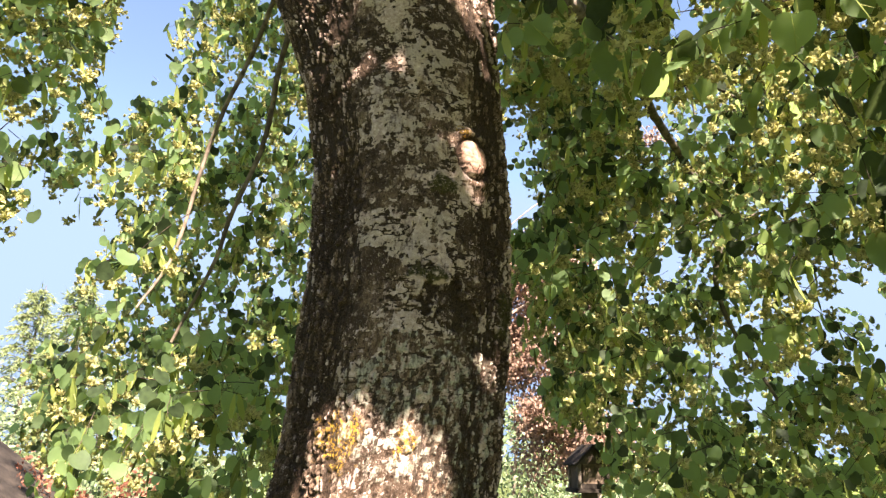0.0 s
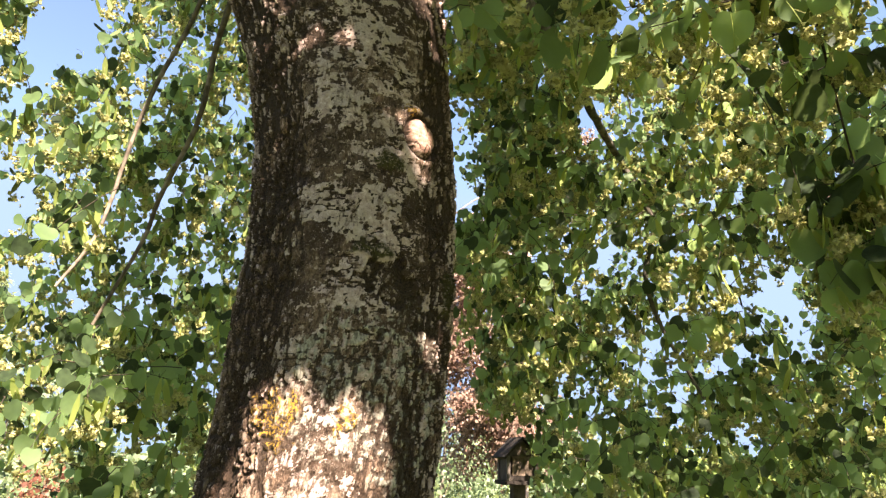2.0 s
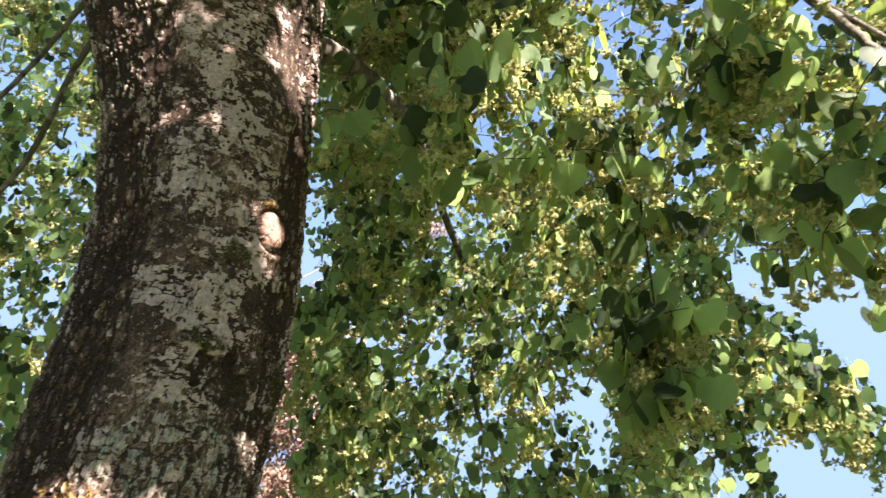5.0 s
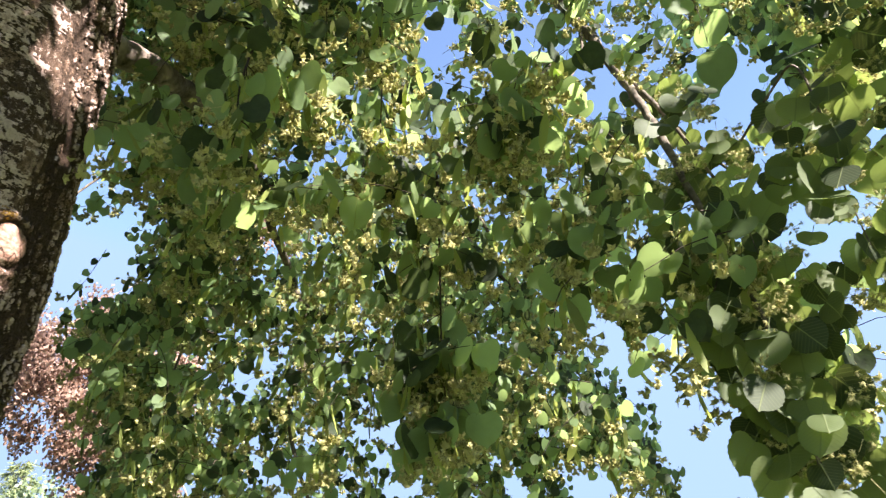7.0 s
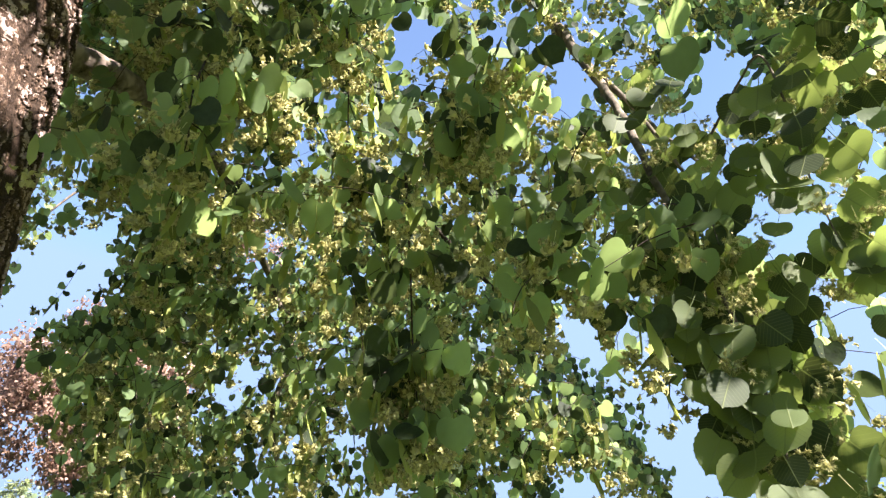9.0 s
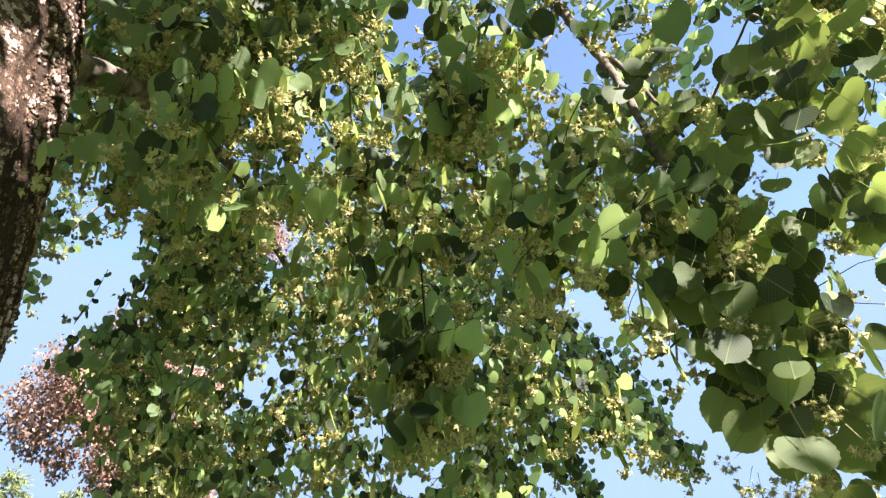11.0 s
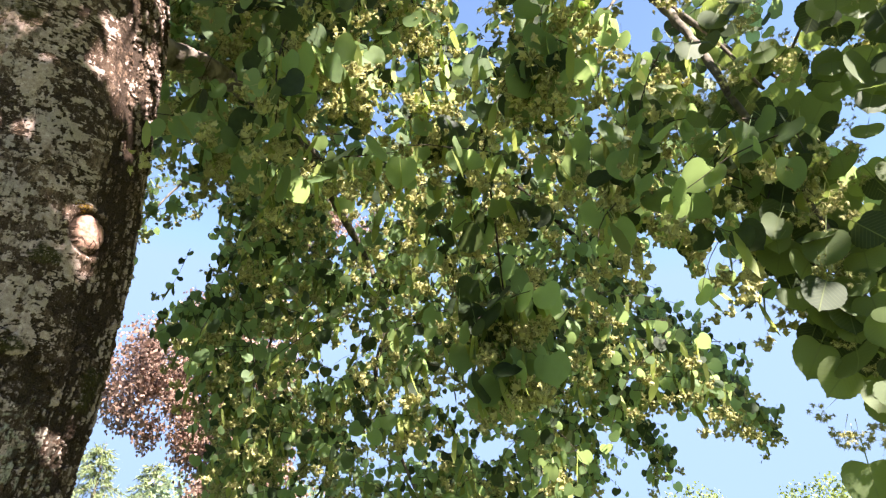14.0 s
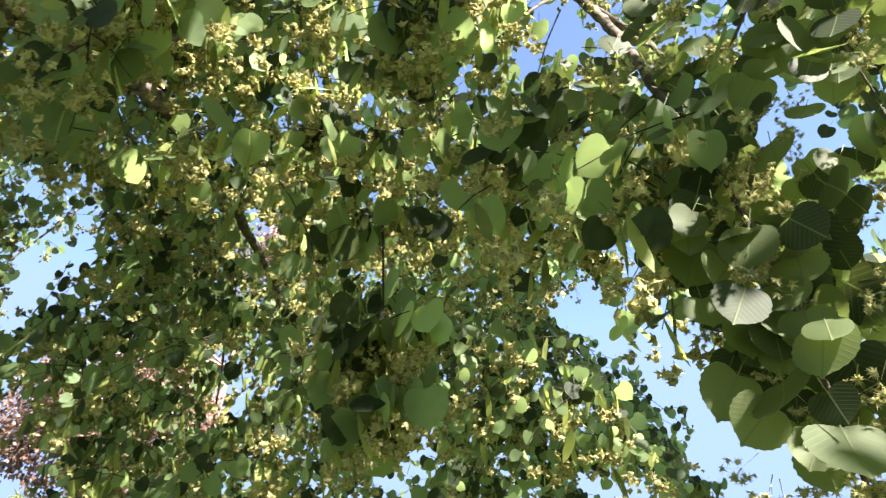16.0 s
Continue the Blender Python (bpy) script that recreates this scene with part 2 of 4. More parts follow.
def many(name, template, mats, mat, parent=None, label=""):
    """One mesh of many copies of a small template (vertices, triangles) at the 4 x 4 poses given."""
    tv, tf = np.asarray(template[0], float), np.asarray(template[1], int)
    mats = np.asarray(mats, float)
    n, k = len(mats), len(tv)
    co = np.einsum("nij,kj->nki", mats[:, :3, :3], tv) + mats[:, None, :3, 3]
    idx = (tf[None] + (np.arange(n) * k)[:, None, None]).reshape(-1)
    me = bpy.data.meshes.new(name)
    me.vertices.add(n * k)
    me.vertices.foreach_set("co", co.reshape(-1))
    me.loops.add(len(idx))
    me.loops.foreach_set("vertex_index", idx)
    me.polygons.add(n * len(tf))
    me.polygons.foreach_set("loop_start", np.arange(0, len(idx), 3))
    me.polygons.foreach_set("use_smooth", np.ones(n * len(tf), bool))
    me.materials.append(mat)
    me.update(calc_edges=True)
    return tagged(attach(new(name, me), parent), label, kind="stuff")


def tube_arrays(points, radii, sides=6):
    """A tapered tube along points."""
    pts = np.asarray(points, float)
    n = len(pts)
    tang = np.gradient(pts, axis=0)
    tang /= np.linalg.norm(tang, axis=1)[:, None] + 1e-9
    ref = np.array([0.31, 0.52, 0.79]) if abs(tang[0] @ np.array([0.31, 0.52, 0.79])) < 0.9 else np.array([1.0, 0, 0])
    u = np.cross(tang, ref)
    u /= np.linalg.norm(u, axis=1)[:, None] + 1e-9
    v = np.cross(tang, u)
    a = np.linspace(0, 2 * np.pi, sides, endpoint=False)
    ring = u[:, None] * np.cos(a)[None, :, None] + v[:, None] * np.sin(a)[None, :, None]
    co = (pts[:, None] + ring * np.asarray(radii, float)[:, None, None]).reshape(-1, 3)
    i, j = np.meshgrid(np.arange(n - 1), np.arange(sides), indexing="ij")
    a0, a1 = i * sides + j, i * sides + (j + 1) % sides
    b0, b1 = a0 + sides, a1 + sides
    tri = np.concatenate([np.stack([a0, a1, b1], -1).reshape(-1, 3), np.stack([a0, b1, b0], -1).reshape(-1, 3)])
    return co, tri


def joined(name, pieces, mat, parent=None, label="", kind=""):
    off, vs, fs = 0, [], []
    for co, tri in pieces:
        vs.append(co)
        fs.append(tri + off)
        off += len(co)
    return many_raw(name, np.concatenate(vs), np.concatenate(fs), mat, parent, label, kind)


def many_raw(name, co, tri, mat, parent=None, label="", kind=""):
    ob = many(name, (co, tri), [np.eye(4)], mat, parent, label)
    if kind != "stuff":
        del ob["kind"]
    return ob


def spline(points, per=8):
    """A smooth line through a few points."""
    p = [Vector(q) for q in points]
    p = [p[0] * 2 - p[1]] + p + [p[-1] * 2 - p[-2]]
    out = []
    for a, b, c, d in zip(p, p[1:], p[2:], p[3:]):
        for k in range(per):
            t = k / per
            out.append(0.5 * ((2 * b) + (c - a) * t + (2 * a - 5 * b + 4 * c - d) * t * t + (3 * b - a - 3 * c + d) * t ** 3))
    return np.array([*map(tuple, out), tuple(p[-2])])


rng = np.random.default_rng(7)


def hash3(ix, iy, iz, seed):
    h = (ix * 374761393 + iy * 668265263 + iz * 2147483647 + seed * 974634777) & 0xFFFFFFFF
    h = ((h ^ (h >> 13)) * 1274126177) & 0xFFFFFFFF
    return ((h ^ (h >> 16)) & 0xFFFF) / 65535.0


def value_noise(x, y, z, seed=0):
    ix, iy, iz = (np.floor(a).astype(np.int64) for a in (x, y, z))
    fx, fy, fz = x - ix, y - iy, z - iz
    fx, fy, fz = (f * f * f * (f * (f * 6 - 15) + 10) for f in (fx, fy, fz))
    tot = 0
    for dx, wx in ((0, 1 - fx), (1, fx)):
        for dy, wy in ((0, 1 - fy), (1, fy)):
            for dz, wz in ((0, 1 - fz), (1, fz)):
                tot = tot + wx * wy * wz * hash3(ix + dx, iy + dy, iz + dz, seed)
    return tot


def fbm(x, y, z, octaves=4, seed=0, gain=0.55):
    tot, amp, norm = 0, 1.0, 0
    for k in range(octaves):
        tot = tot + amp * value_noise(x * 2 ** k, y * 2 ** k, z * 2 ** k, seed + k * 17)
        norm += amp
        amp *= gain
    return tot / norm


def step(x, a, b):
    t = np.clip((x - a) / (b - a), 0, 1)
    return t * t * (3 - 2 * t)


# ---------------------------------------------------------------- the ground
def build_ground():
    bm = bmesh.new()
    rings = [0, 2, 4, 7, 12, 20, 35, 60, 120, 300, 900, 2500]
    last = [bm.verts.new((0, 1, 0))]
    for r in rings[1:]:
        row = []
        for k in range(48):
            a = k / 48 * 2 * math.pi
            x, y = r * math.cos(a), 1 + r * math.sin(a)
            row.append(bm.verts.new((x, y, 0.05 * noise.noise((x * 0.2, y * 0.2, 0)) if r > 2 else 0)))
        for k in range(48):
            if len(last) == 1:
                bm.faces.new((last[0], row[k], row[(k + 1) % 48]))
            else:
                bm.faces.new((last[k], row[k], row[(k + 1) % 48], last[(k + 1) % 48]))
        last = row
    g = part("ground", bm, MAT["ground"], None, smooth=True)
    tagged(g, "sunlit lawn of yellow-green summer grass", "lawn", kind="structure")


build_ground()

# ---------------------------------------------------------------- the lime tree: trunk
TREE = tagged(new("lime_tree"), "old lime tree in flower with lichen-covered trunk", "tree")
TREE.location = (-0.16, 1.0, 0)


def trunk_line(z):
    """Centre and radius of the trunk at the height z."""
    u = np.clip(z, 1.35, 2.7) - 2.0
    cx = -0.074 - 0.0462 * u - 0.1581 * u * u
    cy = 1.175 + 0.168 * u - 0.0236 * u * u
    r = 0.186 + 0.0424 * u + 0.0644 * u * u + 0.0662 * u ** 3
    low, high = np.clip(1.35 - z, 0, None), np.clip(z - 2.7, 0, None)
    cx = cx + 0.06 * low - 0.1 * high
    cy = cy - 0.02 * low + 0.1 * high
    r = r + 0.02 * low + 0.3 * np.clip(0.45 - z, 0, None) ** 2 * 1.6 - 0.05 * high
    return cx, cy, r


def cells(s, z, size, tall, seed):
    """Voronoi plates: distance to the nearest border and a random value for each plate."""
    u, v = s / size, z / (size * tall)
    iu, iv = np.floor(u).astype(np.int64), np.floor(v).astype(np.int64)
    d1 = np.full(u.shape, 9.0)
    d2 = np.full(u.shape, 9.0)
    val = np.zeros(u.shape)
    for du in (-1, 0, 1):
        for dv in (-1, 0, 1):
            cu, cv = iu + du, iv + dv
            px = cu + hash3(cu, cv, cu * 0, seed)
            py = cv + hash3(cu, cv, cu * 0 + 1, seed)
            d = (u - px) ** 2 + (v - py) ** 2
            near = d < d1
            d2 = np.where(near, d1, np.minimum(d2, d))
            val = np.where(near, hash3(cu, cv, cu * 0 + 2, seed), val)
            d1 = np.where(near, d, d1)
    return np.sqrt(d2) - np.sqrt(d1), val


def build_trunk():
    # close steps on the side that is passed, wide ones behind and near the ground
    ang = np.radians(np.concatenate([np.linspace(-110, 115, 420), np.linspace(119, 246, 30)]))
    zs = np.concatenate([np.linspace(-0.05, 1.298, 60), np.linspace(1.3, 3.0, 960), np.linspace(3.01, 3.75, 60)])
    A, Z = np.meshgrid(ang, zs)
    cx, cy, r = trunk_line(Z)
    deg = np.degrees(A)
    arc = A * 0.19
    X0, Y0 = np.sin(A) * 0.19, -np.cos(A) * 0.19

    ragged = (fbm(X0 * 60, Y0 * 60, Z * 60, 3, 3) - 0.5) * 2

    def blob(a, z, wa, wz, rough=0.35, seed=3):
        """A soft patch on the bark round an angle and a height, with a ragged edge."""
        d = np.sqrt(((deg - a) / wa) ** 2 + ((Z - z) / wz) ** 2)
        return step(d + rough * np.roll(ragged, (seed * 37) % 900, 0), 1.0, 0.72)

    wob = 0.030 * (fbm(X0 * 16, Y0 * 16, Z * 7, 4, 5) - 0.5)
    wob2 = 0.02 * (fbm(X0 * 40, Y0 * 40, Z * 25, 3, 6) - 0.5)
    fiss = np.abs(fbm(X0 * 46, Y0 * 46, Z * 11, 4, 11) - 0.5) * 2      # long upright cracks
    fine = np.abs(fbm(X0 * 120, Y0 * 120, Z * 34, 3, 12) - 0.5) * 2
    cross = np.abs(fbm(X0 * 28, Y0 * 28, Z * 95, 3, 13) - 0.5) * 2     # short cracks across
    edge, shade = cells(arc + wob2, Z + wob2, 0.0085, 2.2, 4)
    edge2, shade2 = cells(arc + wob, Z + wob * 0.6, 0.019, 2.5, 9)
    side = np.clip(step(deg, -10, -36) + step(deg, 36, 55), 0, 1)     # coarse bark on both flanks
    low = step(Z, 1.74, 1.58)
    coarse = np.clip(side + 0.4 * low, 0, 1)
    crack = np.clip(step(fiss, 0.2, 0.05) * (0.3 + 0.7 * coarse) + 0.95 * step(edge2, 0.2, 0.05) * coarse + 0.7 * step(edge, 0.2, 0.03) * (0.12 + 0.88 * coarse)
                    + 0.6 * step(fine, 0.12, 0.03) * (0.35 + 0.5 * coarse) + 0.8 * step(cross, 0.09, 0.03) * (1 - 0.7 * coarse) * step(fbm(X0 * 20, Y0 * 20, Z * 20, 2, 14), 0.45, 0.6), 0, 1)
    # plates painted paler, cracks fainter, where the sun patch lies low in front
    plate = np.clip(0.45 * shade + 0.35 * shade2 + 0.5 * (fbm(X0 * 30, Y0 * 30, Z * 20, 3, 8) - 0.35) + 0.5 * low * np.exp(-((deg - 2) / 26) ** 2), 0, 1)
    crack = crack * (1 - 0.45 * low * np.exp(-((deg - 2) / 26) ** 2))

    # crusts of lichen: smooth bands across the front, flecks on the flanks
    band = fbm(X0 * 17, Y0 * 17, Z * 36, 6, 21, 0.72)
    fleck = np.where(coarse > 0.5, fbm(X0 * 60, Y0 * 60, Z * 28, 4, 31, 0.6), fbm(X0 * 70, Y0 * 70, Z * 70, 4, 31, 0.65))
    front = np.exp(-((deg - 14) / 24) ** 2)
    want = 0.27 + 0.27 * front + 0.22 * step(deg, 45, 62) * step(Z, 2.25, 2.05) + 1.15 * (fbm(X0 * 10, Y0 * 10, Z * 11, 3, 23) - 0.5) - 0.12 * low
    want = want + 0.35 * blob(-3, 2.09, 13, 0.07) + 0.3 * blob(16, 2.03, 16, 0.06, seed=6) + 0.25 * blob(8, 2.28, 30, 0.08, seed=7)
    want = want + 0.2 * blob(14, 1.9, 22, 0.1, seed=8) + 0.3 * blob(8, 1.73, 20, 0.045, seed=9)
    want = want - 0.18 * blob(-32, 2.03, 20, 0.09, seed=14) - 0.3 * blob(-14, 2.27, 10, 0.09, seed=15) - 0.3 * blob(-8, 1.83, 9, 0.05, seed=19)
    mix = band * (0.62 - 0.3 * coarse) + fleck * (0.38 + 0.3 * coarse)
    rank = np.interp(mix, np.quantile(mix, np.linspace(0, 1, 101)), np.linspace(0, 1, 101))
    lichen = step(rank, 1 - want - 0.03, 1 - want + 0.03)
    # dark rims painted along the crusts' edges, like shade in the gaps
    lip_shade = np.exp(-((rank - (1 - want) + 0.045) / 0.035) ** 2) * step(np.roll(ragged, 333, 0), -0.15, 0.25)
    pit = np.clip(step(fbm(X0 * 110, Y0 * 110, Z * 90, 3, 41), 0.36, 0.29) + step(fbm(X0 * 40, Y0 * 40, Z * 60, 2, 42), 0.24, 0.17), 0, 1) * np.clip(front + 0.2, 0, 1)
    lichen = lichen * (1 - 0.9 * pit) * (1 - 0.8 * crack) * (0.55 + 0.45 * shade)
    frill = step(fbm(X0 * 130, Y0 * 130, Z * 130, 3, 51), 0.53, 0.6) * np.clip(blob(10, 1.62, 32, 0.11, seed=16) + blob(40, 1.6, 30, 0.16, seed=17) + 0.8 * blob(5, 1.7, 12, 0.05, seed=18), 0, 1)

    # the healed branch scar with its rim, the sunken dark scar below it, swellings and tufts
    dk = np.sqrt(((deg - 42) / 10.5) ** 2 + ((Z - 2.055) / 0.042) ** 2)
    knot = np.exp(-(dk / 0.85) ** 4)
    rim = np.exp(-((dk - 1.25) / 0.22) ** 2)
    rind = step(dk + 0.5 * (fbm(X0 * 50, Y0 * 50, Z * 50, 3, 61) - 0.5), 1.0, 0.75)
    lip = np.clip(step(deg, 30, 41), 0, 1)
    scar = np.clip(blob(26, 1.785, 13, 0.038, 0.8, 71) + blob(38, 1.75, 10, 0.05, 0.8, 72), 0, 1)
    scar = scar * (0.5 + 0.5 * step(fbm(X0 * 38, Y0 * 38, Z * 38, 4, 77), 0.43, 0.55))
    dark = blob(16, 1.83, 12, 0.016, 0.8, 73) + blob(22, 1.99, 9, 0.02, 0.7, 74) + blob(67, 1.79, 12, 0.045, 0.6, 75) + 0.7 * blob(-3, 2.47, 10, 0.05, 0.8, 76)
    gold = np.clip(2.2 * blob(35, 2.105, 5, 0.012, 0.6, 81) + 0.9 * (blob(-19, 1.58, 12, 0.045, 0.9, 82) + blob(12, 1.585, 6, 0.025, 0.9, 84)), 0, 1)

    h = 0.010 * (fbm(X0 * 7, Y0 * 7, Z * 4, 3, 91) - 0.5) * 2 + 0.006 * (fbm(X0 * 20, Y0 * 20, Z * 12, 3, 92) - 0.5)
    h = h + 0.0055 * coarse * (shade2 - 0.5) * step(edge2, 0, 0.3) + 0.0012 * lichen
    h = h - (0.0022 + 0.0045 * coarse) * crack - 0.0012 * pit + 0.0016 * (fbm(X0 * 90, Y0 * 90, Z * 60, 3, 95) - 0.5)
    h = h + 0.015 * knot + 0.007 * rim * (Z < 2.2) - 0.006 * np.exp(-((dk - 0.98) / 0.12) ** 2) + 0.007 * knot * (fbm(X0 * 35, Y0 * 35, Z * 30, 3, 98) - 0.5)
    h = h - 0.010 * scar + 0.006 * np.exp(-((deg - 67) / 13) ** 2 - ((Z - 1.79) / 0.05) ** 2) + 0.0018 * frill + 0.003 * gold + 0.003 * np.clip(dark, 0, 1)
    # a limb's collar on the flank, high up
    h = h + 0.022 * np.exp(-((deg + 82) / 26) ** 2 - ((Z - 2.52) / 0.17) ** 2)
    R = r + h * np.clip((Z + 0.05) / 0.3, 0, 1)
    # root spurs at the foot
    R = R + 0.12 * np.clip(0.35 - Z, 0, None) / 0.4 * (0.5 + 0.5 * np.cos(5 * A + 1.0))
    co = np.stack([cx + np.sin(A) * R, cy - np.cos(A) * R, Z], -1).reshape(-1, 3)
    rows, cols = A.shape
    i, j = np.meshgrid(np.arange(rows - 1), np.arange(cols), indexing="ij")
    a, b = i * cols + j, i * cols + (j + 1) % cols
    quads = np.stack([a, b, b + cols, a + cols], -1).reshape(-1)
    me = bpy.data.meshes.new("trunk")
    me.vertices.add(len(co))
    me.vertices.foreach_set("co", co.reshape(-1))
    me.loops.add(len(quads))
    me.loops.foreach_set("vertex_index", quads)
    me.polygons.add(len(quads) // 4)
    me.polygons.foreach_set("loop_start", np.arange(0, len(quads), 4))
    me.polygons.foreach_set("use_smooth", np.ones(len(quads) // 4, bool))
    me.materials.append(MAT["bark"])
    me.update(calc_edges=True)
    knot_rind = rind * (0.6 + 0.4 * step(fbm(X0 * 60, Y0 * 60, Z * 60, 2, 64), 0.35, 0.5))
    for name, field in (("lichen", lichen * (1 - knot_rind) * (1 - scar)), ("crack", np.clip(0.7 * rind * step(np.abs(fbm(X0 * 40, Y0 * 40, Z * 14, 3, 99) - 0.5), 0.03, 0.008) + (1 - 0.85 * np.exp(-(dk / 0.8) ** 6)) * np.maximum(np.maximum(np.maximum(np.maximum(crack, 0.7 * lip_shade), 0.85 * pit), scar * (0.3 + 0.9 * (1 - fleck))), 0.9 * np.exp(-((dk - 1.0) / 0.12) ** 2)), 0, 1) * 0.92), ("plate", plate), ("frill", frill * 0.9),
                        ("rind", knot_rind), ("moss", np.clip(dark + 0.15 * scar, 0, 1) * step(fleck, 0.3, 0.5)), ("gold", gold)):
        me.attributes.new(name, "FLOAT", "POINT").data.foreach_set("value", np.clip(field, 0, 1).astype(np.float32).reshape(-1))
    attach(tagged(new("trunk", me), "grey-brown bark with lichen crusts, a knot and mossy scars"), TREE)


build_trunk()

# ---------------------------------------------------------------- the lime tree: limbs
def limb(points, r0, r1, mat="limb", label="", name="limb", sides=9, power=1.0):
    line = spline(points, 8)
    t = np.linspace(0, 1, len(line))
    line = line + (rng.random(line.shape) - 0.5) * 0.25 * (r0 + (r1 - r0) * t)[:, None]
    rad = (r1 + (r0 - r1) * (1 - t) ** power) * (1 + 0.12 * (rng.random(len(line)) - 0.5))
    return joined(name, [tube_arrays(line, rad, sides)], MAT[mat], TREE, label)


BOUGH = limb([(-0.2, 1.36, 3.2), (0.35, 1.5, 3.8), (1.0, 1.5, 3.95), (1.38, 1.38, 3.78), (1.45, 1.26, 3.57), (1.44, 1.06, 3.16), (1.39, 0.88, 2.8), (1.25, 0.68, 2.43), (1.27, 0.6, 2.18), (1.26, 0.53, 1.98), (1.28, 0.5, 1.7)],
             0.05, 0.003, "limb", "arching bough that droops towards the lawn", power=1.8)
limb([(1.44, 1.1, 3.22), (1.5, 1.0, 3.02), (1.53, 0.88, 2.8), (1.52, 0.75, 2.6)], 0.011, 0.004)
limb([(1.44, 1.06, 3.16), (1.45, 0.94, 2.95), (1.42, 0.84, 2.78), (1.38, 0.7, 2.5)], 0.010, 0.004)
limb([(1.45, 1.2, 3.45), (1.36, 1.1, 3.18), (1.24, 1.02, 2.98), (1.1, 0.97, 2.75)], 0.007, 0.0025)
limb([(-0.05, 1.33, 2.7), (0.12, 1.44, 2.78), (0.24, 1.6, 2.86), (0.42, 1.87, 2.96)], 0.045, 0.027, "lichen_limb", "limb mottled with pale lichen", sides=14)
limb([(0.4, 1.85, 2.95), (0.6, 2.17, 3.01), (0.7, 2.33, 2.98), (0.77, 2.43, 2.92), (0.95, 2.7, 2.87), (1.09, 2.68, 2.54), (1.05, 2.7, 2.29), (1.09, 2.68, 2.07), (1.22, 2.63, 1.77)], 0.026, 0.006, "limb", "dark crooked limb among the leaves")
limb([(0.7, 2.33, 2.97), (0.8, 2.36, 3.02), (0.9, 2.37, 3.06), (1.15, 2.5, 3.02)], 0.016, 0.006)
limb([(0.88, 2.37, 3.03), (0.93, 2.42, 2.97), (0.95, 2.46, 2.85)], 0.005, 0.002)
limb([(1.07, 2.68, 2.45), (1.2, 2.66, 2.55), (1.35, 2.7, 2.6)], 0.009, 0.003)
limb([(0.6, 2.95, 3.6), (0.66, 3.15, 3.1), (0.64, 3.18, 2.66), (0.6, 3.2, 2.25)], 0.014, 0.005)
limb([(0.75, 3.0, 3.5), (0.84, 3.24, 2.98), (0.87, 3.24, 2.67), (0.89, 3.23, 2.31), (0.91, 3.2, 1.9)], 0.009, 0.003)
limb([(0.5, 3.5, 4.0), (0.09, 3.7, 3.64), (-0.22, 3.7, 3.11)], 0.011, 0.004)
limb([(-0.3, 1.5, 3.5), (-0.52, 1.9, 3.3), (-0.66, 2.07, 2.95), (-0.695, 2.08, 2.62), (-0.77, 2.05, 2.33), (-0.8, 2.04, 2.17), (-0.89, 2.0, 1.89)], 0.013, 0.005, "pale_limb", "brown side limb")
limb([(-0.3, 1.45, 3.4), (-0.55, 1.75, 3.15), (-0.68, 1.87, 2.88), (-0.75, 1.84, 2.61), (-0.79, 1.83, 2.41), (-0.83, 1.81, 2.12), (-0.9, 1.78, 1.95)], 0.010, 0.004, "pale_limb", "brown side limb")
limb([(-0.42, 2.0, 2.9), (-0.42, 2.05, 2.5), (-0.38, 2.05, 2.2), (-0.34, 2.05, 1.85)], 0.006, 0.002)
limb([(-0.35, 1.5, 3.5), (0.5, 1.9, 3.9), (1.5, 2.15, 3.3), (2.2, 2.3, 2.7), (2.8, 2.37, 2.25)], 0.016, 0.002)
limb([(-0.4, 1.5, 3.5), (-1.2, 1.7, 4.2), (-2.2, 1.9, 3.9), (-2.9, 2.0, 2.6)], 0.04, 0.006)
limb([(-0.3, 1.35, 3.6), (-0.2, 0.4, 4.4), (0.2, -0.9, 4.5), (0.5, -2.0, 3.9)], 0.05, 0.006)
limb([(-0.35, 1.4, 3.6), (-1.3, 0.9, 4.5), (-2.3, 0.2, 4.4), (-3.0, -0.3, 3.4)], 0.05, 0.006)
limb([(-0.35, 1.45, 3.6), (0.6, 1.0, 4.6), (1.8, 0.3, 4.7), (2.8, -0.3, 3.8)], 0.05, 0.006)
limb([(-0.35, 1.42, 3.6), (-0.4, 1.5, 4.5), (-0.3, 1.6, 5.6), (-0.35, 1.6, 7.0)], 0.16, 0.03)


# ---------------------------------------------------------------- the lime tree: leaves
OUTLINE_Y = [0.0, -0.06, -0.09, -0.03, 0.14, 0.34, 0.54, 0.71, 0.84, 0.91, 1.02]
OUTLINE_W = [0.0, 0.13, 0.27, 0.42, 0.51, 0.53, 0.49, 0.38, 0.22, 0.085, 0.0]


